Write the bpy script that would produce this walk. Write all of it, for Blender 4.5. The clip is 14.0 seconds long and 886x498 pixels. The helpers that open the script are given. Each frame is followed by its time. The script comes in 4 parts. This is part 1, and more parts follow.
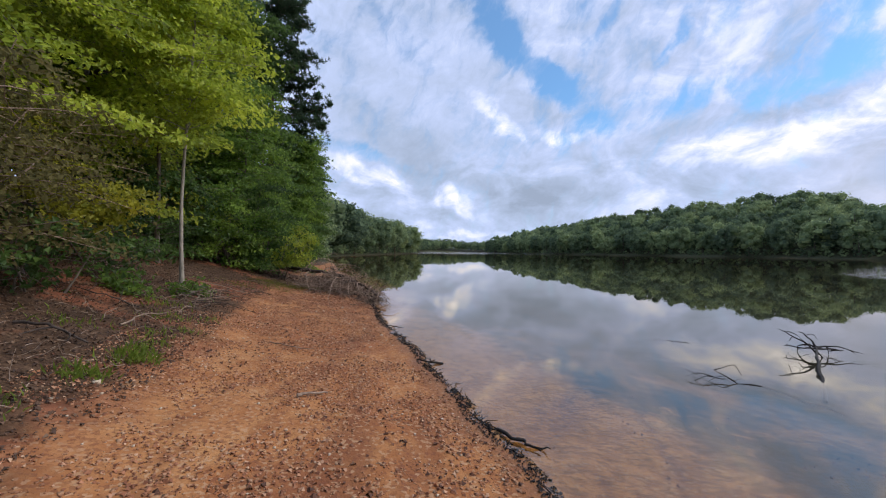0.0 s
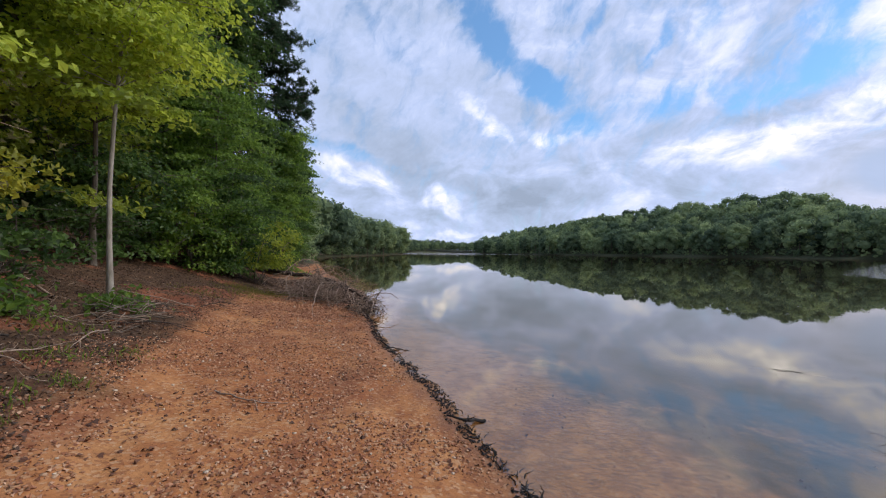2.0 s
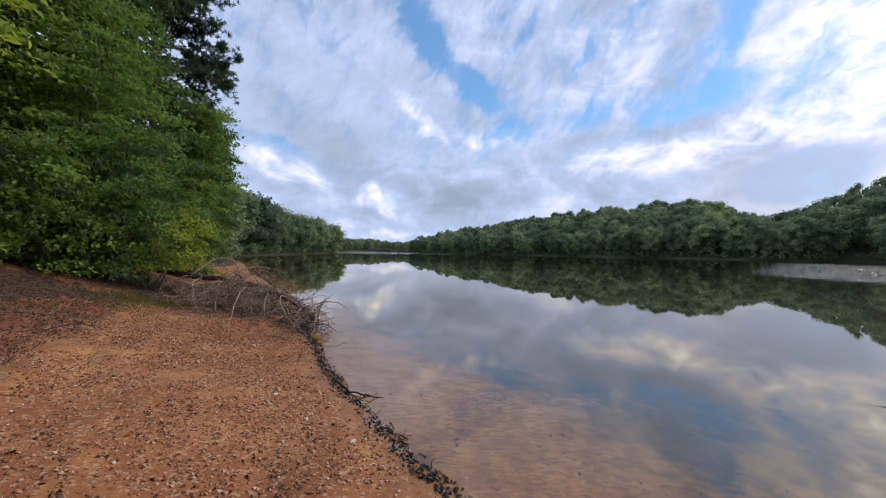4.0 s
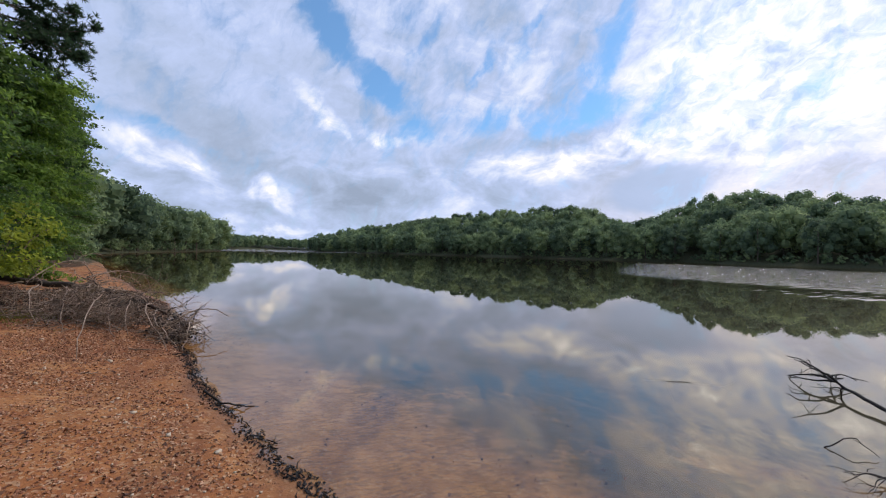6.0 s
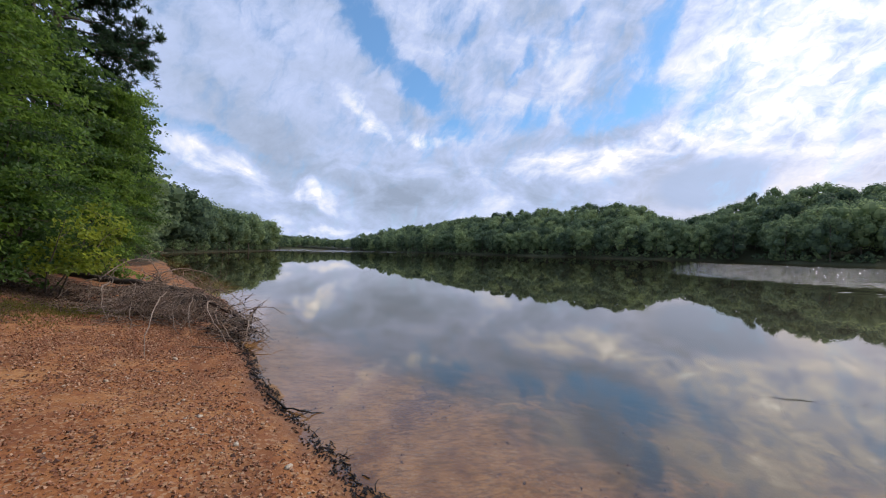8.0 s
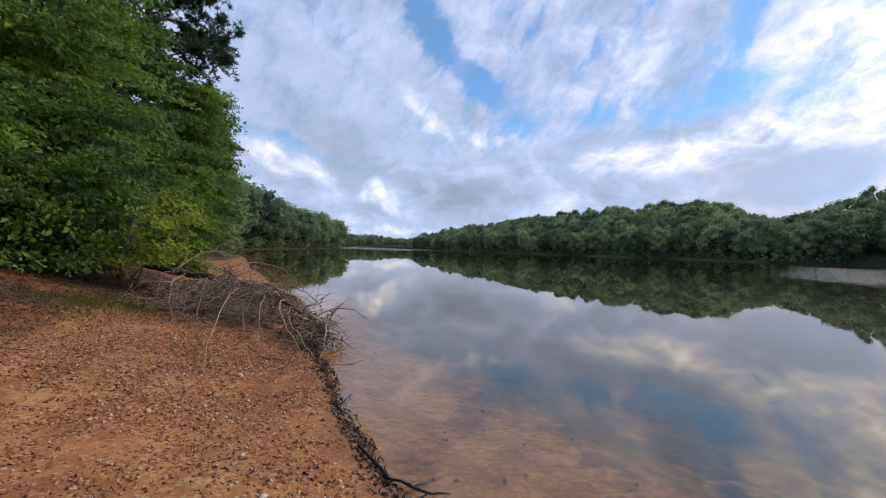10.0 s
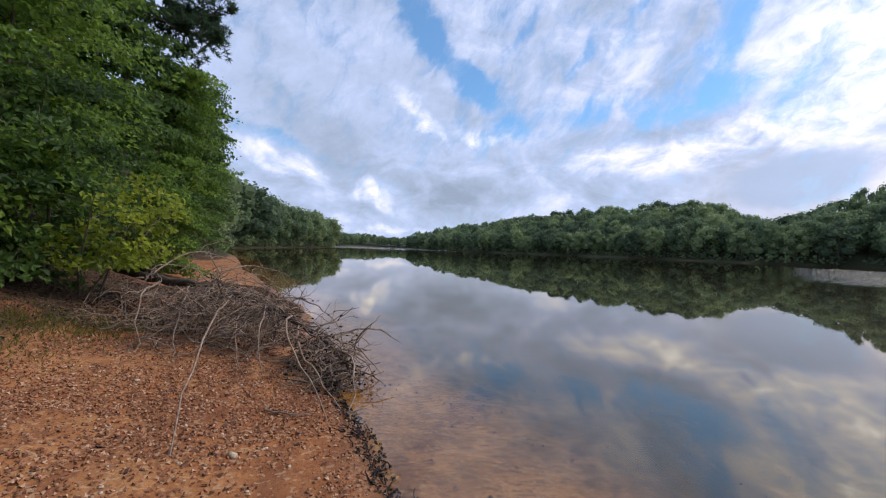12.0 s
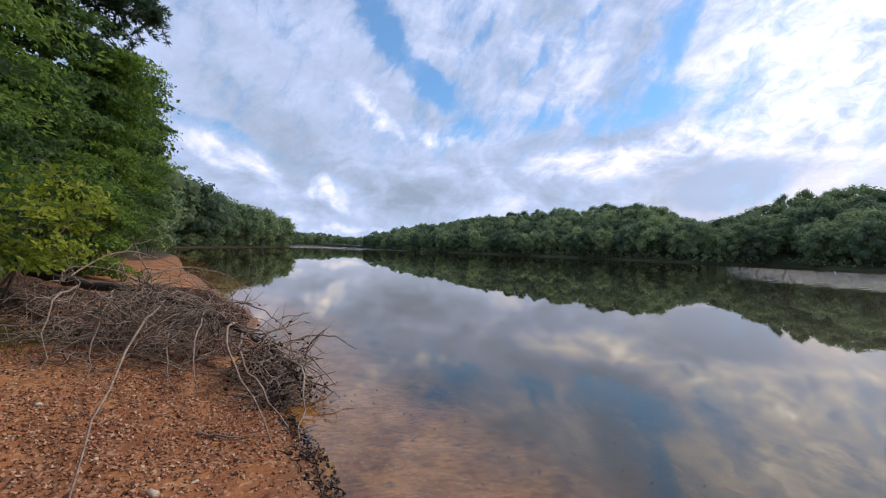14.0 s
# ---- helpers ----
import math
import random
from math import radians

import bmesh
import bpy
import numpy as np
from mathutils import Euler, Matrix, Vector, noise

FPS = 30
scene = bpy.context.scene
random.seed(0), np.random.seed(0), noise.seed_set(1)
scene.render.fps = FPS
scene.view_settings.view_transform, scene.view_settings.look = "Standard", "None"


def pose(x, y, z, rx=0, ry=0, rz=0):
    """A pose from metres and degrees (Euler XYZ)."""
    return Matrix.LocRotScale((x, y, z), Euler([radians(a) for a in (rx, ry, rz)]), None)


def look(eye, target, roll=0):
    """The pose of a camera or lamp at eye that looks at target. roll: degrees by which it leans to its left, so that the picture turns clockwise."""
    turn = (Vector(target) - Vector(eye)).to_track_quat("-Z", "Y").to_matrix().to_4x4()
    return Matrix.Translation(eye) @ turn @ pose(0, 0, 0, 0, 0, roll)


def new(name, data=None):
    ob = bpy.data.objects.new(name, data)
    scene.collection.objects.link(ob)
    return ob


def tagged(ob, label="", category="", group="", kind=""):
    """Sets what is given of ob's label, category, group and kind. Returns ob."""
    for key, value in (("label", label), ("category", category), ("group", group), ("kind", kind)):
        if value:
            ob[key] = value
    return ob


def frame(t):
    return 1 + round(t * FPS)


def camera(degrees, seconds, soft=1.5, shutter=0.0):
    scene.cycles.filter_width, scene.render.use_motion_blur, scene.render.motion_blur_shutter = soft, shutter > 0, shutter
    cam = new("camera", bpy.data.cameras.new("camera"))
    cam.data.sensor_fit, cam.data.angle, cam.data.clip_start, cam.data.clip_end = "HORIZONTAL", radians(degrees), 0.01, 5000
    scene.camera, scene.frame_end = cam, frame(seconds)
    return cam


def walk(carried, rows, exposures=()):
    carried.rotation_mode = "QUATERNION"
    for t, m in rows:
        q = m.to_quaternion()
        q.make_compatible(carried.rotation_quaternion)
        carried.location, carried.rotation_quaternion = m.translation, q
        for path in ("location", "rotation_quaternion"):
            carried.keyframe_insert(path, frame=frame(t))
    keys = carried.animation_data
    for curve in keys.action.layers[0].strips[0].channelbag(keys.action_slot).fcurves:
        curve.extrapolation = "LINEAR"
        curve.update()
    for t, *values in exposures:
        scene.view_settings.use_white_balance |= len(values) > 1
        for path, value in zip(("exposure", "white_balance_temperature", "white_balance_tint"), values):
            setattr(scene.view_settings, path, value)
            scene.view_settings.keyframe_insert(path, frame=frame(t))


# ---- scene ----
cam = camera(96.0, 14.0, soft=1.15)
PATH = [
    (0, (-0.195, 1.823, 1.592), (-0.182, 3.823, 1.603), 0.4),
    (0.5, (-0.297, 2.278, 1.57), (-0.249, 4.277, 1.583), 0.35),
    (1, (-0.404, 2.751, 1.578), (-0.34, 4.75, 1.594), 0.3),
    (1.5, (-0.563, 3.324, 1.561), (-0.498, 5.323, 1.576), 0.3),
    (2, (-0.679, 3.819, 1.554), (-0.607, 5.818, 1.569), 0.3),
    (2.2, (-0.728, 4.05, 1.572), (-0.649, 6.049, 1.587), 0.3),
    (4.3, (-1.205, 6.009, 1.505), (-0.734, 7.953, 1.52), 0.7),
    (4.5, (-1.192, 5.986, 1.52), (-0.669, 7.916, 1.535), 0.7),
    (5, (-1.167, 5.813, 1.584), (-0.499, 7.698, 1.598), 0.9),
    (5.5, (-1.08, 5.656, 1.608), (-0.297, 7.496, 1.626), 1.3),
    (6, (-1.028, 5.508, 1.648), (-0.173, 7.316, 1.665), 1.2),
    (6.5, (-0.977, 5.482, 1.642), (-0.11, 7.285, 1.66), 1.2),
    (7, (-1.011, 5.513, 1.653), (-0.162, 7.324, 1.671), 1.3),
    (7.5, (-1.081, 5.725, 1.648), (-0.308, 7.57, 1.663), 1.4),
    (8, (-1.198, 6.05, 1.599), (-0.526, 7.933, 1.61), 1.1),
    (8.5, (-1.251, 6.403, 1.538), (-0.689, 8.323, 1.544), 0.9),
    (9, (-1.336, 6.882, 1.515), (-0.859, 8.824, 1.518), 1.1),
    (9.2, (-1.352, 7.036, 1.501), (-0.908, 8.986, 1.502), 1.2),
    (11.5, (-1.909, 9.125, 1.461), (-1.552, 11.093, 1.461), 1.8),
    (12, (-1.984, 9.426, 1.481), (-1.568, 11.382, 1.479), 1.9),
    (12.5, (-1.995, 9.718, 1.477), (-1.505, 11.657, 1.478), 1.8),
    (13, (-1.983, 9.687, 1.49), (-1.425, 11.608, 1.489), 1.9),
    (13.5, (-1.961, 9.694, 1.484), (-1.357, 11.6, 1.485), 2.0),
    (14, (-1.954, 9.675, 1.481), (-1.333, 11.576, 1.486), 2.0),
]
walk(cam, [(t, look(e, g, r)) for t, e, g, r in PATH],
     exposures=[(0, 0.10), (2.2, 0.09), (4.3, 0.03), (5.5, 0.02), (9.2, 0.0), (11.3, 0.07), (14, 0.05)])

# ---------------------------------------------------------------- light
SUN_AZ, SUN_EL = 88.0, 44.0            # degrees from +y towards +x, and above the horizon


def heading(az, el):
    a, e = radians(az), radians(el)
    return Vector((math.sin(a) * math.cos(e), math.cos(a) * math.cos(e), math.sin(e)))


sun = new("sun", bpy.data.lights.new("sun", "SUN"))
sun.data.energy, sun.data.angle, sun.data.color = 2.1, radians(14), (1.0, 0.93, 0.84)
sun.matrix_world = look((0, 0, 60), Vector((0, 0, 60)) - heading(SUN_AZ, SUN_EL))


class Nodes:
    """A short way to write node trees."""

    def __init__(self, tree):
        self.tree = tree
        tree.nodes.clear()

    def add(self, kind, **sockets):
        node = self.tree.nodes.new(kind)
        return self.set(node, **sockets)

    def set(self, node, **sockets):
        for key, value in sockets.items():
            key = key.replace("_", " ")
            if key.isdigit():
                key = int(key)
            if isinstance(value, bpy.types.NodeSocket):
                self.tree.links.new(value, node.inputs[key])
            else:
                node.inputs[key].default_value = value
        return node

    def math(self, op, a, b=0.0, c=None, clamp=False):
        node = self.tree.nodes.new("ShaderNodeMath")
        node.operation, node.use_clamp = op, clamp
        for i, v in enumerate((a, b) if c is None else (a, b, c)):
            self.set(node, **{str(i): v})
        return node.outputs[0]

    def vec(self, op, a, b=(0, 0, 0)):
        node = self.tree.nodes.new("ShaderNodeVectorMath")
        node.operation = op
        self.set(node, **{"0": a, "1": b})
        return node.outputs["Value" if op in ("DOT_PRODUCT", "LENGTH") else "Vector"]

    def scaled(self, a, s):
        node = self.tree.nodes.new("ShaderNodeVectorMath")
        node.operation = "SCALE"
        self.set(node, **{"0": a, "Scale": s})
        return node.outputs[0]

    def step(self, v, lo, hi, out0=0.0, out1=1.0):
        node = self.tree.nodes.new("ShaderNodeMapRange")
        node.interpolation_type = "SMOOTHSTEP"
        self.set(node, **{"0": v, "1": lo, "2": hi, "3": out0, "4": out1})
        return node.outputs[0]

    def noise(self, vector, scale, detail=4.0, rough=0.55, distortion=0.0):
        node = self.add("ShaderNodeTexNoise", Vector=vector, Scale=scale, Detail=detail, Roughness=rough, Distortion=distortion)
        return node.outputs[0]

    def mix(self, fac, a, b, blend="MIX"):
        node = self.tree.nodes.new("ShaderNodeMix")
        node.data_type, node.blend_type = "RGBA", blend
        self.set(node, **{"0": fac, "6": a, "7": b})
        return node.outputs[2]

    def ramp(self, v, *stops):
        node = self.add("ShaderNodeValToRGB", **{"0": v})
        els = node.color_ramp.elements
        while len(els) < len(stops):
            els.new(0.5)
        for el, (p, c) in zip(els, stops):
            el.position, el.color = p, (*c, 1)
        return node.outputs[0]


def rgb(r, g, b):
    return (r, g, b, 1.0)


world = bpy.data.worlds.new("sky")
scene.world = world
world.use_nodes = True
n = Nodes(world.node_tree)
way = n.vec("NORMALIZE", n.add("ShaderNodeTexCoord").outputs["Generated"])
xyz = n.add("ShaderNodeSeparateXYZ", Vector=way).outputs
sky = n.tree.nodes.new("ShaderNodeTexSky")
sky.sky_type, sky.sun_disc, sky.sun_elevation, sky.sun_rotation = "NISHITA", False, radians(SUN_EL), radians(SUN_AZ)
sky.air_density, sky.dust_density, sky.ozone_density = 1.0, 0.6, 2.0
blue = n.mix(0.16, n.mix(1.0, n.scaled(sky.outputs[0], 0.145), rgb(0.60, 0.93, 1.16), "MULTIPLY"), rgb(0.42, 0.66, 0.95))
# the sky laid out by heading and height in degrees, drawn out and bent by the wind
west_east = n.math("MULTIPLY", n.math("ARCTAN2", xyz[0], xyz[1]), 57.2958)
up_down = n.math("MULTIPLY", n.math("ARCSINE", xyz[2]), 57.2958)
chart = n.add("ShaderNodeCombineXYZ", X=west_east, Y=up_down, Z=0.0).outputs[0]


def turned(v, rot, a, b, z=0.0):
    """The chart turned by rot degrees and shrunk so that a noise has grains of about a by b degrees."""
    v = n.add("ShaderNodeMapping", Vector=v, Rotation=(0, 0, radians(-rot))).outputs[0]
    return n.add("ShaderNodeMapping", Vector=v, Location=(0, 0, z), Scale=(1 / a, 1 / b, 1)).outputs[0]


def bend(v, size, by, detail=3.0):
    colour = n.add("ShaderNodeTexNoise", Vector=n.scaled(v, 1 / size), Scale=1.0, Detail=detail, Roughness=0.6).outputs["Color"]
    return n.vec("ADD", v, n.scaled(n.vec("MULTIPLY", n.vec("SUBTRACT", colour, (0.5, 0.5, 0.5)), (1, 1, 0)), by))


bent = bend(bend(chart, 9.0, 6.0), 2.2, 2.6, 7.0)
soft = bend(chart, 5.0, 3.5, 4.0)


def patch(v, az, el, a, b, rot, k, edge=0.2):
    """An oval of cloud or of clear sky: its heading, height, half axes, lean and strength."""
    m = n.add("ShaderNodeMapping", Vector=v, Location=(az, el, 0), Rotation=(0, 0, radians(rot)), Scale=(a, b, 1))
    m.vector_type = "TEXTURE"
    return n.step(n.vec("LENGTH", m.outputs[0]), 1.25, edge, 0.0, k)


def total(v, ovals):
    out = 0.0
    for oval in ovals:
        out = n.math("ADD", out, patch(v, *oval))
    return out


fibres = n.noise(turned(soft, 60, 6.5, 3.2, 1.3), 1.0, 9.0, 0.60, 0.3)
heaps = n.noise(turned(chart, 0, 7.5, 4.2, 4.0), 1.0, 8.0, 0.58, 0.5)
flecks = n.noise(turned(soft, 12, 2.3, 1.25, 7.0), 1.0, 5.0, 0.6, 0.6)
small = n.noise(turned(soft, 35, 1.6, 0.9, 2.0), 1.0, 5.0, 0.65, 0.2)
cover = n.noise(turned(chart, 40, 26.0, 16.0, 9.0), 1.0, 5.0, 0.55, 0.4)
low = n.step(up_down, 17.0, 11.0)
sunny = patch(soft, 66, 20, 19, 17, 0, 1.0, 0.35)
clear = total(bent, ((8.0, 29.5, 9.0, 3.2, -38, 0.95), (15.5, 23.0, 4.5, 2.0, -48, 0.75), (24.0, 17.0, 8.0, 2.6, 8, 0.45), (33.0, 18.5, 6.0, 2.0, 30, 0.38),
                     (43.5, 19.0, 9.0, 2.8, 8, 0.62), (47.5, 26.0, 8.0, 2.4, 72, 0.72), (30.5, 24.5, 5.0, 1.0, 62, 0.5), (37.0, 29.0, 5.0, 1.0, 58, 0.5),
                     (21.0, 27.0, 6.0, 1.1, 60, 0.4), (19.0, 20.0, 6.0, 2.2, -55, 0.4), (-11.0, 13.0, 8.0, 1.6, -15, 0.5), (-7.0, 29.0, 8.0, 1.6, -40, 0.25)))
above = n.step(up_down, 33.0, 44.0)
clear = n.math("ADD", clear, n.math("MULTIPLY", above, n.step(cover, 0.45, 0.62, 0.0, 0.9)))
thick = n.math("SUBTRACT", n.math("ADD", 0.80, n.math("MULTIPLY", n.math("SUBTRACT", fibres, 0.5), 1.9)), clear)
thick = n.math("ADD", thick, n.math("ADD", n.math("MULTIPLY", n.math("SUBTRACT", small, 0.5), 0.35), n.math("MULTIPLY", low, 0.15)))
cloudy = n.step(thick, -0.05, 0.92)
light = n.math("ADD", n.math("MULTIPLY", n.math("ADD", n.math("MULTIPLY", fibres, 0.35), n.math("MULTIPLY", heaps, 0.65)), n.math("SUBTRACT", 1.0, low)), n.math("MULTIPLY", heaps, low))
calm = n.math("SUBTRACT", 0.95, patch(chart, -8, 22, 20, 13, 0, 0.5, 0.5))
light = n.math("ADD", 0.545, n.math("MULTIPLY", n.math("SUBTRACT", light, 0.5), calm))
light = n.math("ADD", light, n.math("MULTIPLY", n.math("SUBTRACT", small, 0.5), 0.16))
light = n.math("ADD", light, n.math("MULTIPLY", n.math("SUBTRACT", flecks, 0.47), n.math("MULTIPLY", n.math("ADD", sunny, patch(soft, 42, 13.5, 18, 4.0, 6, 0.6)), 0.75)))
light = n.math("ADD", light, n.math("MULTIPLY", total(bent, ((-13.0, 11.0, 3.5, 1.2, -30, 0.22), (-8.5, 9.8, 4.0, 1.4, 4, 0.26), (-6.0, 8.4, 2.5, 1.4, -30, 0.2), (0.4, 8.4, 2.4, 1.2, 20, 0.25), (2.6, 6.9, 2.4, 1.3, -30, 0.25), (8.0, 18.6, 6.0, 1.5, -42, 0.28), (16.5, 16.0, 5.0, 1.2, -12, 0.25),
                                          (42.0, 13.0, 16.0, 3.0, 7, 0.22), (35.0, 24.0, 9.0, 5.0, 20, 0.12), (4.0, 2.3, 9.0, 1.0, 0, 0.16))), n.step(heaps, 0.34, 0.60, 0.35, 1.15)))
light = n.math("ADD", light, total(soft, ((11.5, 8.0, 9.0, 3.4, 0, -0.17), (20.0, 8.5, 9.0, 2.4, 4, -0.08), (-5.0, 15.0, 12.0, 4.5, -28, -0.13), (-4.0, 5.0, 9.0, 1.6, 4, -0.14), (62.0, 11.5, 9.0, 1.6, 6, -0.12), (70.0, 9.0, 7.0, 2.4, 0, -0.16))))
slab = patch(soft, 53.5, 8.6, 5.8, 2.9, 10, 1.0, 0.75)
light = n.math("ADD", n.math("MULTIPLY", light, n.math("SUBTRACT", 1.0, slab)), n.math("MULTIPLY", slab, n.math("ADD", 0.42, n.math("MULTIPLY", heaps, 0.16))))
light = n.math("ADD", light, n.math("MULTIPLY", sunny, n.math("MULTIPLY", n.math("SUBTRACT", 1.0, slab), 0.22)))
cloud = n.ramp(n.math("MULTIPLY", light, 0.8), (0.22, (0.33, 0.40, 0.54)), (0.36, (0.43, 0.52, 0.72)), (0.47, (0.53, 0.63, 0.91)), (0.57, (0.72, 0.79, 0.99)), (0.68, (0.95, 0.95, 1.0)), (0.80, (1.0, 1.0, 1.0)))
cloud = n.scaled(cloud, n.math("ADD", n.step(light, 0.80, 1.12, 1.0, 1.85), n.math("MULTIPLY", sunny, 0.15)))
cloud = n.mix(n.math("MULTIPLY", n.math("MULTIPLY", n.math("SUBTRACT", 1.0, slab), n.step(west_east, 36.0, 60.0)), n.step(up_down, 17.0, 5.0, 0.0, 0.45)), cloud, rgb(0.92, 0.81, 0.79))
back = n.add("ShaderNodeBackground", Color=n.mix(cloudy, blue, cloud), Strength=1.0)
n.add("ShaderNodeOutputWorld", Surface=back.outputs[0])

# ---------------------------------------------------------------- materials


def surface(name, build):
    """A node material; build(nodes, place) gives the sockets of its principled surface, with Height for its relief."""
    m = bpy.data.materials.new(name)
    m.use_nodes = True
    k = Nodes(m.node_tree)
    place = k.add("ShaderNodeNewGeometry").outputs["Position"]
    values = build(k, place)
    height, depth = values.pop("Height", None), values.pop("Depth", 0.02)
    thin = values.pop("Thin", None)
    p = k.add("ShaderNodeBsdfPrincipled", **values)
    if height is not None:
        bump = k.add("ShaderNodeBump", Height=height, Distance=depth, Strength=1.0)
        k.set(p, Normal=bump.outputs[0])
    out = p.outputs[0]
    if thin is not None:
        tr = k.add("ShaderNodeBsdfTranslucent", Color=thin)
        out = k.add("ShaderNodeMixShader", **{"0": 0.55, "1": out, "2": tr.outputs[0]}).outputs[0]
    k.add("ShaderNodeOutputMaterial", Surface=out)
    return m


def leaf_mat(name, dark, mid, light, rough=0.5):
    """Leaves: three greens spread leaf by leaf and clump by clump, letting some light through."""
    def build(k, place):
        rand = k.add("ShaderNodeNewGeometry").outputs["Random Per Island"]
        spray = k.add("ShaderNodeAttribute")
        spray.attribute_name = "spray"
        v = k.math("ADD", k.math("MULTIPLY", rand, 0.42), k.math("MULTIPLY", spray.outputs["Fac"], 0.58))
        col = k.ramp(v, (0.18, dark), (0.5, mid), (0.86, light))
        grain = k.noise(place, 60.0, 2.0)
        col = k.mix(k.math("MULTIPLY", grain, 0.25), col, rgb(*[c * 0.55 for c in mid]))
        return {"Base_Color": col, "Roughness": rough, "Specular_IOR_Level": 0.35, "Thin": k.mix(0.5, col, rgb(*light))}
    return surface(name, build)


def bark_mat(name, dark, light, scale=14.0):
    def build(k, place):
        a = k.noise(k.vec("MULTIPLY", place, (1, 1, 0.25)), scale, 6.0, 0.65)
        b = k.noise(place, 2.2, 3.0)
        col = k.ramp(k.math("ADD", k.math("MULTIPLY", a, 0.7), k.math("MULTIPLY", b, 0.3)), (0.35, dark), (0.62, light))
        return {"Base_Color": col, "Roughness": 0.9, "Height": a, "Depth": 0.012}
    return surface(name, build)


def ground_build(k, place):
    inland = k.add("ShaderNodeAttribute")
    inland.attribute_name = "inland"
    d = inland.outputs["Fac"]
    wob = k.math("ADD", d, k.math("MULTIPLY", k.math("SUBTRACT", k.noise(place, 1.3, 4.0), 0.5), 1.1))
    big, mid_, tiny = k.noise(place, 0.55, 4.0), k.noise(place, 4.5, 5.0, 0.6), k.noise(place, 38.0, 4.0, 0.65)
    grit = k.add("ShaderNodeTexVoronoi", Vector=place, Scale=42.0).outputs["Color"]
    sand = k.ramp(k.math("ADD", k.math("MULTIPLY", big, 0.55), k.math("MULTIPLY", mid_, 0.45)),
                  (0.34, (0.25, 0.080, 0.029)), (0.48, (0.37, 0.143, 0.052)), (0.62, (0.49, 0.228, 0.088)))
    sand = k.mix(k.math("MULTIPLY", k.step(tiny, 0.45, 0.75), 0.45), sand, rgb(0.20, 0.085, 0.045))
    track = k.noise(k.add("ShaderNodeMapping", Vector=place, Rotation=(0, 0, radians(14)), Scale=(2.2, 0.5, 1)).outputs[0], 1.0, 5.0, 0.6)
    sand = k.mix(k.math("MULTIPLY", k.step(track, 0.47, 0.62), 0.6), sand, rgb(0.20, 0.072, 0.034))
    speck = k.add("ShaderNodeSeparateColor", Color=grit).outputs[0]
    sand = k.mix(k.math("MULTIPLY", k.step(speck, 0.80, 0.9), 0.55), sand, rgb(0.50, 0.31, 0.18))
    sand = k.mix(k.math("MULTIPLY", k.step(speck, 0.2, 0.1), 0.5), sand, rgb(0.17, 0.06, 0.035))
    clay = k.mix(k.step(mid_, 0.35, 0.65), rgb(0.16, 0.055, 0.028), rgb(0.27, 0.10, 0.05))
    litter = k.ramp(k.math("ADD", k.math("MULTIPLY", tiny, 0.55), k.math("MULTIPLY", mid_, 0.45)),
                    (0.36, (0.030, 0.017, 0.010)), (0.5, (0.075, 0.040, 0.022)), (0.66, (0.16, 0.095, 0.055)))
    bank = k.mix(k.math("MULTIPLY", k.step(big, 0.51, 0.60), k.step(d, 9.0, 6.0)), litter, clay)
    wet = k.step(k.math("ADD", d, k.math("MULTIPLY", k.math("SUBTRACT", mid_, 0.5), 0.35)), 0.34, 0.02)
    dry = k.mix(k.step(wob, 2.55, 3.3), sand, bank)
    shore = k.mix(k.math("MULTIPLY", wet, 0.62), dry, rgb(0.19, 0.085, 0.04))
    bed = k.mix(k.step(mid_, 0.4, 0.62), rgb(0.31, 0.150, 0.052), rgb(0.47, 0.25, 0.098))
    streaks = k.noise(k.add("ShaderNodeMapping", Vector=place, Rotation=(0, 0, radians(-20)), Scale=(1.0, 2.4, 1)).outputs[0], 9.0, 5.0, 0.7)
    bed = k.mix(k.math("MULTIPLY", k.step(streaks, 0.46, 0.62), 0.7), bed, rgb(0.13, 0.06, 0.028))
    bed = k.mix(k.math("MULTIPLY", k.step(speck, 0.86, 0.94), 0.5), bed, rgb(0.45, 0.32, 0.2))
    bed = k.mix(k.math("MULTIPLY", k.step(tiny, 0.42, 0.62), 0.4), bed, rgb(0.15, 0.075, 0.035))
    # mud, with the light lost in deepening water put into its colour
    mud_and_murk = k.mix(k.step(k.noise(place, 5.0, 6.0, 0.7), 0.47, 0.64), rgb(0.010, 0.010, 0.012), rgb(0.11, 0.072, 0.036))
    dark_shift = k.step(k.add("ShaderNodeSeparateXYZ", Vector=place).outputs[1], 9.5, 13.5, 0.0, -2.6)
    deep = k.step(k.math("ADD", k.math("ADD", d, dark_shift), k.math("MULTIPLY", k.math("SUBTRACT", k.noise(place, 0.7, 5.0, 0.65), 0.5), 3.2)), -3.1, -5.0)
    bed = k.mix(deep, bed, mud_and_murk)
    # weed patches; the dark of reflected blue sky is painted in with them
    weed_and_dark = k.math("MULTIPLY", k.step(k.noise(k.vec("ADD", place, (3.0, 1.0, 0)), 0.9, 7.0, 0.75), 0.33, 0.47), k.math("MULTIPLY", k.step(k.math("ADD", d, k.math("MULTIPLY", mid_, 0.8)), -1.0, -1.9), k.step(k.math("ADD", k.math("ADD", d, k.math("MULTIPLY", k.math("SUBTRACT", k.noise(place, 1.1, 5.0, 0.65), 0.5), 4.0)), k.step(k.add("ShaderNodeSeparateXYZ", Vector=place).outputs[1], 7.6, 9.4, 0.0, 1.6)), -4.4, -2.6)))
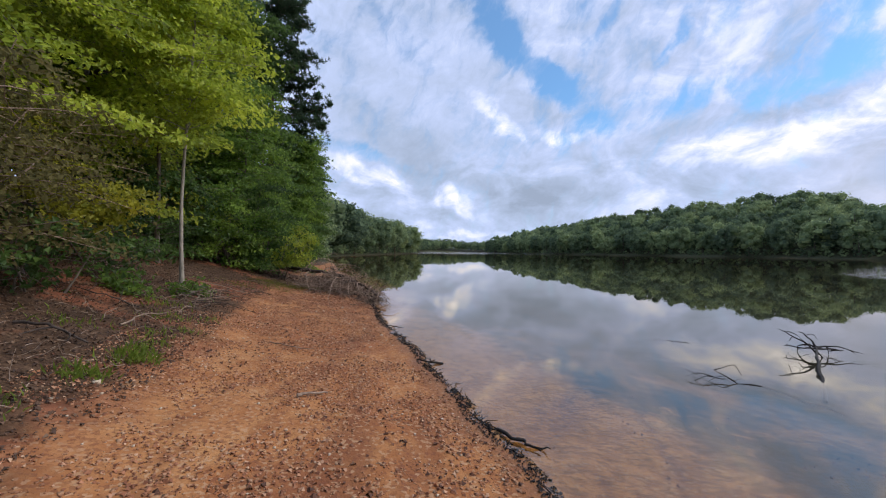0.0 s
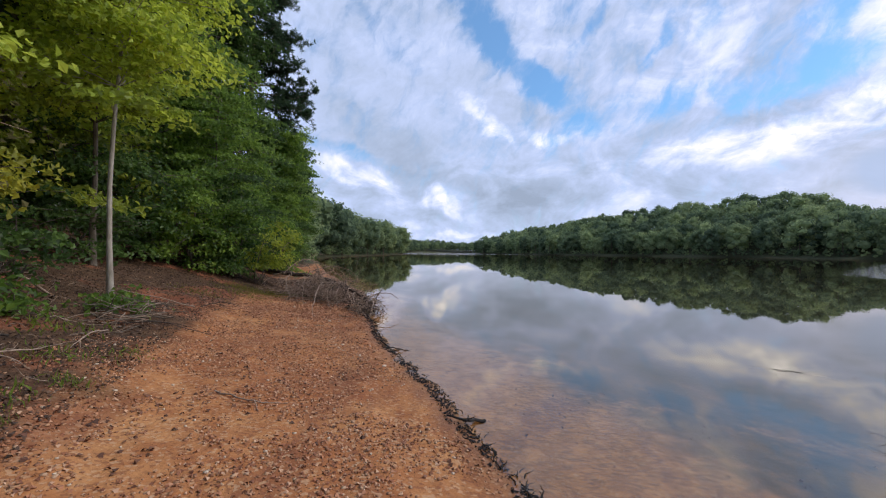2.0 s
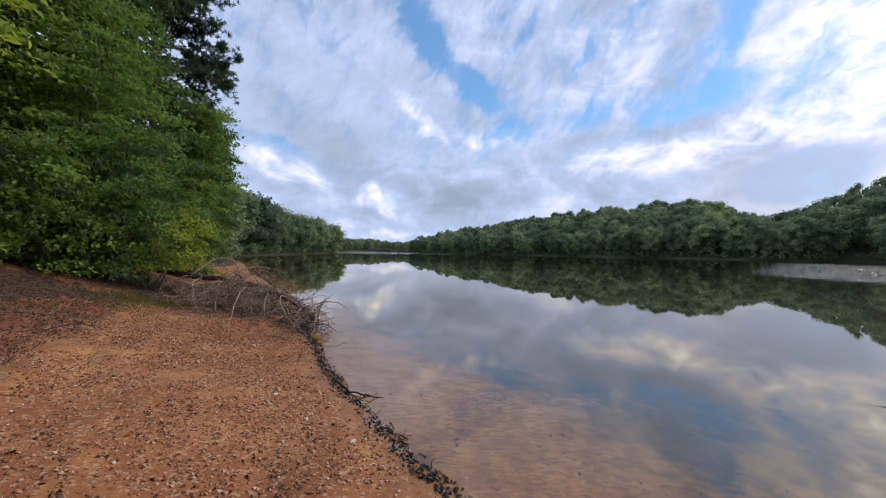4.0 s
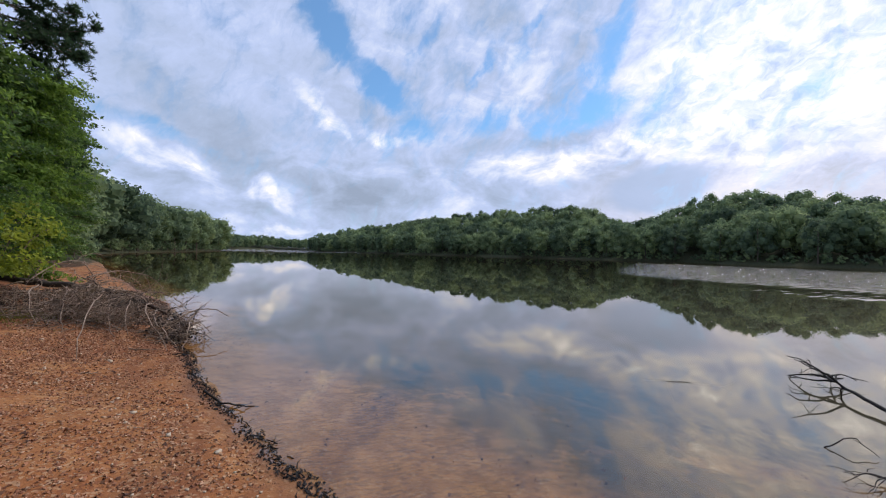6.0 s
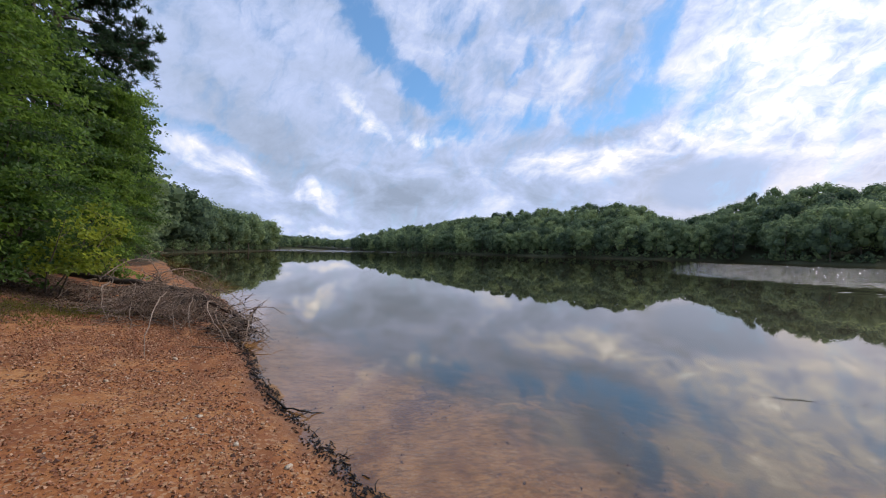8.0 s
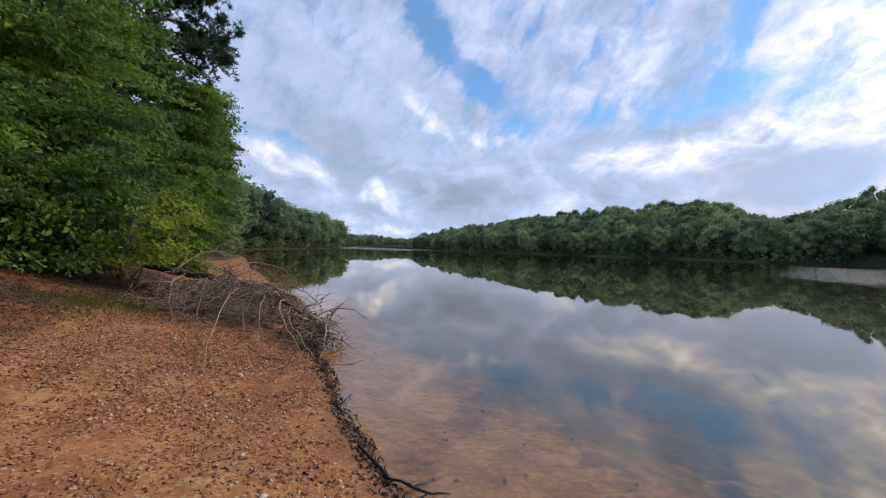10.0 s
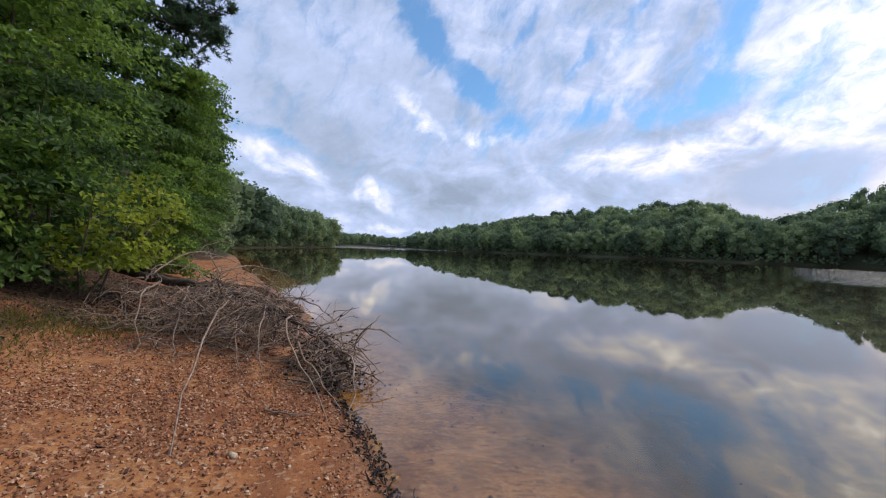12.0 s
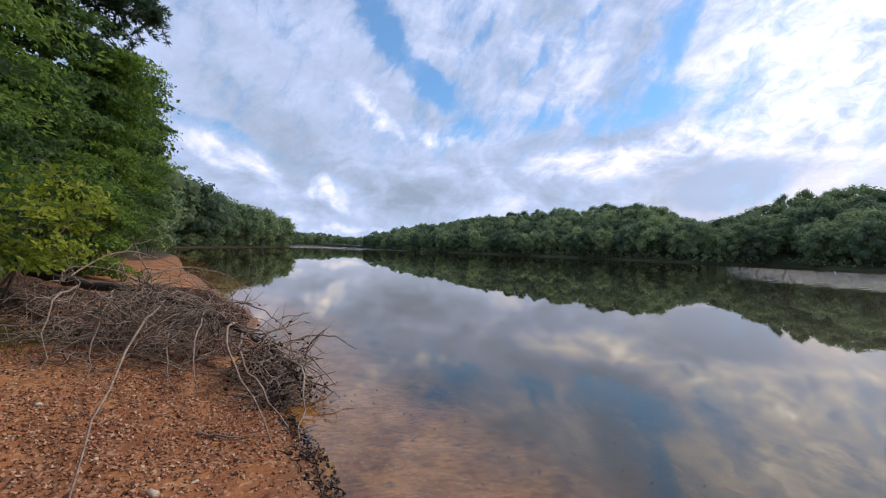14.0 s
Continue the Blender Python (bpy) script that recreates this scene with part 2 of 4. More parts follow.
    bed = k.mix(k.math("MULTIPLY", weed_and_dark, 0.9), bed, k.mix(tiny, rgb(0.012, 0.014, 0.016), rgb(0.07, 0.055, 0.035)))
    # the darkness of deep water is painted onto the bed far out
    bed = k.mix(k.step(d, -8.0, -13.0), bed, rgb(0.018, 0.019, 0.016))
    away = k.vec("LENGTH", k.vec("SUBTRACT", place, (0.0, 6.0, 0.0)))
    floor_ = k.mix(k.step(mid_, 0.4, 0.6), rgb(0.045, 0.05, 0.025), rgb(0.085, 0.085, 0.04))
    shore = k.mix(k.step(away, 34.0, 60.0), shore, k.mix(k.step(wob, 1.0, 4.0), rgb(0.20, 0.135, 0.085), floor_))
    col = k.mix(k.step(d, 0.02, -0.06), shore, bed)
    h = k.math("ADD", k.math("MULTIPLY", k.noise(place, 13.0, 4.0, 0.6), 0.8), k.math("ADD", k.math("MULTIPLY", tiny, 0.25), k.math("MULTIPLY", k.step(speck, 0.0, 1.0), 0.2)))
    rough = k.math("SUBTRACT", 0.95, k.math("MULTIPLY", wet, 0.35))
    return {"Base_Color": col, "Roughness": rough, "Height": h, "Depth": 0.02, "Specular_IOR_Level": 0.25}


GROUND = surface("sand_and_soil", ground_build)

WATER = bpy.data.materials.new("lake_water")
WATER.use_nodes = True
k = Nodes(WATER.node_tree)
place = k.add("ShaderNodeNewGeometry").outputs["Position"]
px = k.add("ShaderNodeSeparateXYZ", Vector=place).outputs
long_ = k.noise(k.vec("MULTIPLY", place, (1.0, 1.0, 0)), 1.1, 1.0, 0.5)
chop = k.noise(k.add("ShaderNodeMapping", Vector=place, Rotation=(0, 0, radians(60)), Scale=(0.6, 1.5, 1)).outputs[0], 1.15, 1.0, 0.5)
# a breeze ruffles the far side of the lake
along = k.math("ADD", px[0], k.math("MULTIPLY", k.math("SUBTRACT", k.noise(place, 0.05, 3.0), 0.5), 26.0))
breeze = k.math("MULTIPLY", k.step(along, 22.0, 36.0), k.step(k.math("SUBTRACT", px[1], k.math("MULTIPLY", px[0], 0.78)), 14.0, -6.0))
breeze = k.math("MULTIPLY", breeze, k.step(along, 96.0, 78.0))
breeze = k.math("MAXIMUM", breeze, k.math("MULTIPLY", k.step(px[1], 230.0, 300.0), 0.5))
relief = k.math("ADD", k.math("MULTIPLY", long_, 0.0006), k.math("MULTIPLY", k.math("MULTIPLY", chop, breeze), 0.55))
bump = k.add("ShaderNodeBump", Height=relief, Distance=1.0, Strength=1.0).outputs[0]
gloss = k.add("ShaderNodeBsdfGlossy", Color=rgb(1.0, 0.925, 0.845), Roughness=0.006, Normal=bump)
clear = k.add("ShaderNodeBsdfTransparent", Color=rgb(0.88, 0.84, 0.68))
fres = k.math("POWER", k.add("ShaderNodeFresnel", IOR=1.5, Normal=bump).outputs[0], 0.86)
k.add("ShaderNodeOutputMaterial", Surface=k.add("ShaderNodeMixShader", **{"0": fres, "1": clear.outputs[0], "2": gloss.outputs[0]}).outputs[0])

LEAF_YELLOW = leaf_mat("yellow_green_leaves", (0.10, 0.15, 0.02), (0.33, 0.43, 0.045), (0.64, 0.70, 0.085))
LEAF_GOLD = leaf_mat("yellowing_leaves", (0.15, 0.17, 0.02), (0.33, 0.33, 0.035), (0.55, 0.51, 0.06))
LEAF_GREEN = leaf_mat("green_leaves", (0.030, 0.066, 0.014), (0.10, 0.185, 0.030), (0.30, 0.43, 0.07))
LEAF_OLIVE = leaf_mat("olive_green_leaves", (0.075, 0.11, 0.017), (0.23, 0.29, 0.034), (0.52, 0.56, 0.07))
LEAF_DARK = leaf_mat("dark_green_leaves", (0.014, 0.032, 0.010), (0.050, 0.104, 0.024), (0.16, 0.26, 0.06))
LEAF_BROWN = leaf_mat("withered_leaves", (0.060, 0.056, 0.020), (0.135, 0.122, 0.042), (0.27, 0.235, 0.085), 0.8)
NEEDLES = leaf_mat("pine_needles", (0.020, 0.045, 0.026), (0.055, 0.105, 0.05), (0.12, 0.19, 0.085))


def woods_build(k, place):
    """Far foliage: every tree has a green of its own, and its leaf clumps vary about it."""
    rand = k.add("ShaderNodeNewGeometry").outputs["Random Per Island"]
    tree = k.add("ShaderNodeAttribute")
    tree.attribute_name = "tree"
    v = k.math("ADD", k.math("MULTIPLY", rand, 0.4), k.math("MULTIPLY", tree.outputs["Fac"], 0.6))
    # greens paled and greyed, so the haze over the lake sits in their colour
    col = k.ramp(v, (0.12, (0.085, 0.126, 0.080)), (0.42, (0.17, 0.235, 0.128)), (0.7, (0.27, 0.34, 0.165)), (0.95, (0.40, 0.47, 0.22)))
    return {"Base_Color": col, "Roughness": 0.7, "Specular_IOR_Level": 0.2, "Thin": col}


WOODS = surface("hazed_far_foliage", woods_build)
GRASS = leaf_mat("grass_blades", (0.10, 0.15, 0.02), (0.24, 0.32, 0.04), (0.42, 0.50, 0.08))
MOSSY = leaf_mat("dry_grass_blades", (0.09, 0.10, 0.02), (0.20, 0.20, 0.04), (0.36, 0.32, 0.075))
BARK = bark_mat("grey_brown_bark", (0.06, 0.045, 0.034), (0.19, 0.155, 0.12))
BARK_PALE = bark_mat("pale_grey_bark", (0.17, 0.145, 0.115), (0.40, 0.36, 0.30))
DEAD = bark_mat("weathered_dead_wood", (0.14, 0.088, 0.062), (0.40, 0.295, 0.22), 20.0)
DEAD_DARK = bark_mat("dark_dead_wood", (0.022, 0.016, 0.013), (0.085, 0.062, 0.05), 20.0)
WET_WOOD = bark_mat("black_wet_wood", (0.006, 0.005, 0.005), (0.026, 0.020, 0.018), 20.0)


def chip_build(k, place):
    r = k.add("ShaderNodeNewGeometry").outputs["Random Per Island"]
    col = k.ramp(r, (0.05, (0.17, 0.060, 0.028)), (0.35, (0.31, 0.115, 0.052)), (0.7, (0.46, 0.20, 0.10)), (0.97, (0.64, 0.40, 0.25)))
    return {"Base_Color": k.mix(k.math("MULTIPLY", k.noise(place, 50.0), 0.4), col, rgb(0.16, 0.06, 0.03)), "Roughness": 0.85}


def stone_build(k, place):
    r = k.add("ShaderNodeNewGeometry").outputs["Random Per Island"]
    col = k.ramp(r, (0.0, (0.22, 0.085, 0.04)), (0.45, (0.34, 0.15, 0.07)), (0.8, (0.44, 0.225, 0.11)), (0.97, (0.52, 0.33, 0.20)))
    return {"Base_Color": k.mix(k.math("MULTIPLY", k.noise(place, 60.0), 0.45), col, rgb(0.26, 0.13, 0.075)), "Roughness": 0.8,
            "Height": k.noise(place, 120.0), "Depth": 0.003}


def quartz_build(k, place):
    return {"Base_Color": k.mix(k.noise(place, 40.0), rgb(0.46, 0.33, 0.22), rgb(0.70, 0.57, 0.43)), "Roughness": 0.6,
            "Height": k.noise(place, 90.0), "Depth": 0.004}


def bank_leaf_build(k, place):
    r = k.add("ShaderNodeNewGeometry").outputs["Random Per Island"]
    col = k.ramp(r, (0.05, (0.035, 0.02, 0.013)), (0.5, (0.085, 0.042, 0.024)), (0.8, (0.15, 0.080, 0.045)), (0.98, (0.26, 0.16, 0.095)))
    return {"Base_Color": k.mix(k.math("MULTIPLY", k.noise(place, 50.0), 0.5), col, rgb(0.05, 0.028, 0.018)), "Roughness": 0.85}


def dark_chip_build(k, place):
    r = k.add("ShaderNodeNewGeometry").outputs["Random Per Island"]
    col = k.ramp(r, (0.05, (0.07, 0.027, 0.014)), (0.5, (0.14, 0.053, 0.027)), (0.8, (0.23, 0.10, 0.05)), (0.98, (0.33, 0.17, 0.09)))
    return {"Base_Color": k.mix(k.math("MULTIPLY", k.noise(place, 50.0), 0.4), col, rgb(0.06, 0.025, 0.014)), "Roughness": 0.8}


DARK_CHIPS = surface("dark_leaf_litter", dark_chip_build)
BANK_LEAVES = surface("bank_leaf_litter", bank_leaf_build)
CHIPS, STONES, QUARTZ = surface("leaf_litter", chip_build), surface("gravel", stone_build), surface("pale_quartz", quartz_build)

# ---------------------------------------------------------------- mesh tools


class Build:
    """Collects vertices and faces of one mesh."""

    def __init__(self):
        self.verts, self.faces, self.count = [], [], 0

    def add(self, verts, faces):
        self.verts.append(np.asarray(verts, float))
        self.faces.append(np.asarray(faces, int) + self.count)
        self.count += len(verts)

    def tube(self, points, radii, sides=6):
        """A round, tapering rod along points, with its ends closed to a tip."""
        p = np.asarray(points, float)
        r = np.asarray(radii, float)
        tan = np.gradient(p, axis=0)
        tan /= np.linalg.norm(tan, axis=1)[:, None] + 1e-9
        side = np.cross(tan, (0.31, 0.17, 0.93))
        bad = np.linalg.norm(side, axis=1) < 0.05
        side[bad] = np.cross(tan[bad], (1, 0, 0))
        side /= np.linalg.norm(side, axis=1)[:, None]
        top = np.cross(side, tan)
        a = np.linspace(0, 2 * np.pi, sides, endpoint=False)
        rings = p[:, None] + r[:, None, None] * (np.cos(a)[None, :, None] * side[:, None] + np.sin(a)[None, :, None] * top[:, None])
        m = len(p)
        i, j = np.meshgrid(np.arange(m - 1), np.arange(sides), indexing="ij")
        i, j = i.ravel(), j.ravel()
        k2 = (j + 1) % sides
        quads = np.stack([i * sides + j, i * sides + k2, (i + 1) * sides + k2, (i + 1) * sides + j], 1)
        self.add(rings.reshape(-1, 3), quads)
        return self

    def mesh(self, name, material, smooth=False):
        v, f = np.concatenate(self.verts), np.concatenate(self.faces)
        return raw_mesh(name, v, f, material, smooth)


def raw_mesh(name, v, f, material, smooth=False):
    """A mesh from arrays of vertices and of faces that all have the same number of corners."""
    me = bpy.data.meshes.new(name)
    c = f.shape[1]
    me.vertices.add(len(v))
    me.vertices.foreach_set("co", np.ascontiguousarray(v, np.float32).ravel())
    me.loops.add(f.size)
    me.loops.foreach_set("vertex_index", np.ascontiguousarray(f, np.int32).ravel())
    me.polygons.add(len(f))
    me.polygons.foreach_set("loop_start", np.arange(0, f.size, c, dtype=np.int32))
    me.polygons.foreach_set("use_smooth", np.full(len(f), smooth))
    me.update(calc_edges=True)
    me.validate()
    me.materials.append(material)
    return me


def part(name, mesh, parent, label=""):
    ob = new(name, mesh)
    ob.parent = parent
    return tagged(ob, label)


def thing(name, x, y, z, label, category, group="", turn=0.0):
    ob = new(name)
    ob.empty_display_size = 0.2
    ob.matrix_basis = pose(x, y, z, 0, 0, turn)
    return tagged(ob, label, category, group)


def unit(v):
    return v / (np.linalg.norm(v, axis=-1, keepdims=True) + 1e-9)


def leaf_arrays(rng, centres, normals, sizes, aspect=0.62, curl=0.18, along=None):
    """Four-cornered leaves, pointed and folded along the middle: their vertices and faces."""
    c, nrm, s = np.asarray(centres), unit(np.asarray(normals)), np.asarray(sizes)[:, None]
    t = rng.normal(size=c.shape) if along is None else along + 0.25 * rng.normal(size=c.shape)
    t = unit(t - nrm * (t * nrm).sum(1)[:, None])
    b = np.cross(nrm, t)
    lift = nrm * s * curl
    v = np.stack([c - t * s * 0.5 - lift * 0.4, c + b * s * aspect * 0.5 + lift * 0.5 - t * s * 0.06,
                  c + t * s * 0.5 - lift, c - b * s * aspect * 0.5 + lift * 0.5 - t * s * 0.06], 1).reshape(-1, 3)
    return v, np.arange(len(v)).reshape(-1, 4)


def lumps(rng, n_, size):
    """Irregular eight-cornered pebbles round the origin, as (n, 8, 3) corners and the faces of one."""
    base = np.array([[x, y, z] for x in (-1, 1) for y in (-1, 1) for z in (-1, 1)], float) * 0.5
    v = base[None] * (1 + 0.35 * rng.uniform(-1, 1, (n_, 8, 3))) * size[:, None, None] * rng.uniform([0.7, 0.6, 0.35], [1.25, 1.0, 0.7], (n_, 1, 3))
    a = rng.uniform(0, 6.28, n_)
    ca, sa = np.cos(a)[:, None], np.sin(a)[:, None]
    x, y = v[..., 0] * ca - v[..., 1] * sa, v[..., 0] * sa + v[..., 1] * ca
    v = np.stack([x, y, v[..., 2]], -1)
    faces = np.array([[0, 1, 3, 2], [4, 6, 7, 5], [0, 4, 5, 1], [2, 3, 7, 6], [0, 2, 6, 4], [1, 5, 7, 3]])
    return v, faces


def scatter_lumps(name, rng, places, sizes, material):
    v, f = lumps(rng, len(places), sizes)
    v = v + places[:, None]
    faces = f[None] + 8 * np.arange(len(places))[:, None, None]
    return raw_mesh(name, v.reshape(-1, 3), faces.reshape(-1, 4), material, True)

# ---------------------------------------------------------------- the lake and its banks
LAKE = np.array([
    (1.9, -30), (1.5, -10), (1.05, 0), (0.78, 3), (0.58, 4.4), (0.38, 5.0), (-0.04, 6.4), (-0.48, 7.8), (-0.72, 8.6), (-1.02, 9.5),
    (-1.38, 10.5), (-1.78, 11.8), (-2.02, 13.0), (-2.38, 14.5), (-3.1, 19.0), (-4.4, 22.2), (-6.3, 28.2), (-8.0, 32.5), (-13.4, 51),
    (-25.6, 88), (-28, 112), (-24, 170), (-14, 256), (-20, 290), (-42, 340), (-46, 500), (-20, 800), (60, 850), (110, 640), (78, 480),
    (46, 420), (60, 370), (90, 270), (112, 200), (126, 150), (131, 112), (140, 95), (129, 80), (128, 45), (124, 0), (108, -60), (50, -90), (12, -80)])


def fuzz(x, y, scale, seed=0):
    """Smooth random heights between 0 and 1 on a level grid."""
    x, y = np.asarray(x, float) * scale + 131.7 * seed, np.asarray(y, float) * scale + 71.3 * seed
    i, j = np.floor(x), np.floor(y)
    u, v = x - i, y - j
    u, v = u * u * (3 - 2 * u), v * v * (3 - 2 * v)

    def h(a, b):
        q = np.sin(a * 127.1 + b * 311.7 + seed * 17.3) * 43758.5453
        return q - np.floor(q)
    return (h(i, j) * (1 - u) + h(i + 1, j) * u) * (1 - v) + (h(i, j + 1) * (1 - u) + h(i + 1, j + 1) * u) * v


def inland(x, y):
    """Metres from the water's edge; below nought inside the lake."""
    x, y = np.asarray(x, float), np.asarray(y, float)
    best, inside = np.full(x.shape, 1e9), np.zeros(x.shape, bool)
    for (ax, ay), (bx, by) in zip(LAKE, np.roll(LAKE, -1, 0)):
        dx, dy = bx - ax, by - ay
        s = np.clip(((x - ax) * dx + (y - ay) * dy) / (dx * dx + dy * dy), 0, 1)
        best = np.minimum(best, np.hypot(x - ax - s * dx, y - ay - s * dy))
        cross = (ay > y) != (by > y)
        with np.errstate(divide="ignore", invalid="ignore"):
            inside ^= cross & (x < ax + (y - ay) * dx / np.where(dy == 0, 1e-9, dy))
    d = np.where(inside, -best, best)
    return d + 0.16 * (fuzz(x, y, 1.1, 3) - 0.5) + 0.08 * (fuzz(x, y, 3.4, 4) - 0.5)


def ground_z(x, y, d=None):
    x, y = np.asarray(x, float), np.asarray(y, float)
    d = inland(x, y) if d is None else d
    az = np.degrees(np.arctan2(x, y - 6.0))
    cap = np.interp(az, [-180, -100, -60, -20, -8, -4, 0, 6, 12, 24, 35, 45, 50, 55, 60, 67, 73, 90, 180],
                    [9, 9, 12, 13, 10, 7, 11, 4, 12, 18, 19, 17, 5, 12, 19, 16, 9, 8, 9])
    bank = np.interp(d, [-40, -15, -6, -2.5, 0, 2.5, 4.0, 9.0, 30, 60], [-5, -2.6, -0.75, -0.24, 0, 0.33, 0.76, 2.3, 7.5, 11])
    far = np.clip((np.hypot(x, y - 6) - 38) / 20, 0, 1)
    hill = np.where(d < 0, bank, np.where(d < 4, 0.4 * bank, 0.3 + np.clip((d - 4) / 50, 0, 1) * cap))
    z = bank * (1 - far) + hill * far
    near = np.clip(1 - np.hypot(x + 1, y - 8) / 30, 0, 1)
    z = z + near * (0.05 * (fuzz(x, y, 0.9, 1) - 0.5) * np.clip(d + 0.2, 0, 1) + 0.030 * (fuzz(x, y, 3.6, 2) - 0.5) + 0.016 * (fuzz(x, y, 8.0, 5) - 0.5))
    return z + np.clip((d - 3) / 3, 0, 1) * near * 0.16 * (fuzz(x, y, 1.7, 6) - 0.5)


def lines(lo, hi, step, a, b):
    """Grid lines: even steps from lo to hi, then ever wider ones out to a and b."""
    mid = np.arange(lo, hi + step, step)
    def spread(start, end):
        out, s, p = [], step, start
        while p < end:
            s *= 1.13
            p += s
            out.append(min(p, end))
        return out
    left = [-q for q in spread(-lo, -a)][::-1]
    return np.array(left + list(mid) + spread(hi, b))


gx, gy = lines(-7.0, 3.5, 0.065, -2200, 2200), lines(2.0, 16.5, 0.07, -2200, 2600)
X, Y = np.meshgrid(gx, gy)
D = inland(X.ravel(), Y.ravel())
Z = ground_z(X.ravel(), Y.ravel(), D)
a = np.arange(len(gx) * len(gy)).reshape(len(gy), len(gx))
quads = np.stack([a[:-1, :-1], a[:-1, 1:], a[1:, 1:], a[1:, :-1]], -1).reshape(-1, 4)
ground_mesh = raw_mesh("ground", np.stack([X.ravel(), Y.ravel(), Z], 1), quads, GROUND, True)
reach = np.clip((np.hypot(X.ravel(), Y.ravel() - 6) - 30) / 20, 0, 1)      # away from the beach the woods come close to the water
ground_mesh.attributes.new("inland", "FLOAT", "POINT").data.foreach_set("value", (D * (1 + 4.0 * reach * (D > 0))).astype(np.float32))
ground = tagged(new("ground", ground_mesh), "orange sandy gravel beach rising to leaf-strewn wooded banks", "ground", kind="structure")

wx = np.array([-60.0, -30, 0, 40, 200]); wy = np.array([-120.0, -30, 20, 120, 1000])
WX, WY = np.meshgrid(wx, wy)
a = np.arange(25).reshape(5, 5)
wq = np.stack([a[:-1, :-1], a[:-1, 1:], a[1:, 1:], a[1:, :-1]], -1).reshape(-1, 4)
water = tagged(new("water", raw_mesh("water", np.stack([WX.ravel(), WY.ravel(), 0 * WX.ravel()], 1), wq, WATER, True)),
               "calm lake water mirroring clouds and woods", "lake", kind="structure")
water.visible_shadow = False

# ---------------------------------------------------------------- trees


def rough_balls(rng, centres, radii):
    """Uneven little masses of foliage, 24 loose facets each, as vertices in fours."""
    out = []
    g = np.array([-1.0, 0.0, 1.0])
    for axis in range(3):
        for side in (-1.0, 1.0):
            for p in range(2):
                for q in range(2):
                    c = np.zeros((4, 3))
                    c[:, axis] = side
                    c[:, (axis + 1) % 3] = [g[p], g[p + 1], g[p + 1], g[p]]
                    c[:, (axis + 2) % 3] = [g[q], g[q], g[q + 1], g[q + 1]]
                    out.append(unit(c))
    ball = np.concatenate(out)
    return np.concatenate([c + ball * r * rng.uniform(0.82, 1.12, (24, 1, 1)).repeat(4, 1).reshape(-1, 1) for c, r in zip(centres, radii)])


def crown_template(rng, leaves, lobes, size, heart=True):
    """A crown one metre high and about 0.6 wide round the origin's axis: leaf clumps over uneven masses."""
    pts, nrm, cores, rad = [], [], [], []
    for i in range(lobes):
        u = 0.97 - 1.72 * (i + rng.uniform(0.2, 0.8)) / lobes
        a = i * 2.4 + rng.uniform(-0.5, 0.5)
        r = 0.235 * math.sqrt(max(0.0, 1 - u * u)) * rng.uniform(0.75, 1.1)
        c = np.array([r * math.cos(a), r * math.sin(a), 0.52 + 0.34 * u * rng.uniform(0.9, 1.08)])
        size3 = np.array([0.14, 0.14, 0.115]) * rng.uniform(0.75, 1.2)
        m = leaves // lobes
        q = unit(rng.normal(size=(m, 3)) + (0, 0, 0.35))
        pts.append(c + q * size3 * rng.uniform(0.85, 1.15, (m, 1)))
        nrm.append(q + 0.45 * rng.normal(size=(m, 3)))
        cores.append(c)
        rad.append(size3 * 0.68)
    pts, nrm = np.concatenate(pts), np.concatenate(nrm)
    sprays = leaf_arrays(rng, pts, nrm, rng.uniform(0.7, 1.3, len(pts)) * size, 0.85)[0]
    return np.concatenate([sprays, rough_balls(rng, cores, rad)]) if heart else sprays


def woods(name, label, seed, spots, height, leaves, lobes, size, category="woods", heart=True, leaf=None):
    """Many trees that nobody could count, as one mesh of leaf clumps over one of trunks."""
    rng = np.random.default_rng(seed)
    forms = [crown_template(rng, leaves, lobes, size, heart) for _ in range(7)]
    out, trunks = [], Build()
    for i, (x, y, z) in enumerate(spots):
        h = height * rng.uniform(0.82, 1.13)
        f = forms[rng.integers(7)]
        a, w = rng.uniform(0, 6.28), h * rng.uniform(0.78, 1.1)
        ca, sa = math.cos(a), math.sin(a)
        out.append(np.stack([(f[:, 0] * ca - f[:, 1] * sa) * w, (f[:, 0] * sa + f[:, 1] * ca) * w, f[:, 2] * h - 0.06 * h], 1) + (x, y, z))
        if i % 2 == 0:
            trunks.tube([(x, y, z - 0.3), (x + rng.normal() * 0.2, y, z + h * 0.4), (x, y + rng.normal() * 0.3, z + h * 0.8)], [0.014 * h, 0.011 * h, 0.004 * h], 5)
    v = np.concatenate(out)
    mesh = raw_mesh(name, v, np.arange(len(v)).reshape(-1, 4), leaf or WOODS)
    mesh.attributes.new("tree", "FLOAT", "POINT").data.foreach_set("value", np.repeat(rng.uniform(0, 1, len(out)), [len(q) for q in out]).astype(np.float32))
    ob = tagged(new(name, mesh), label, category, kind="stuff")
    part("trunk", trunks.mesh("trunk", BARK), ob)
    return ob


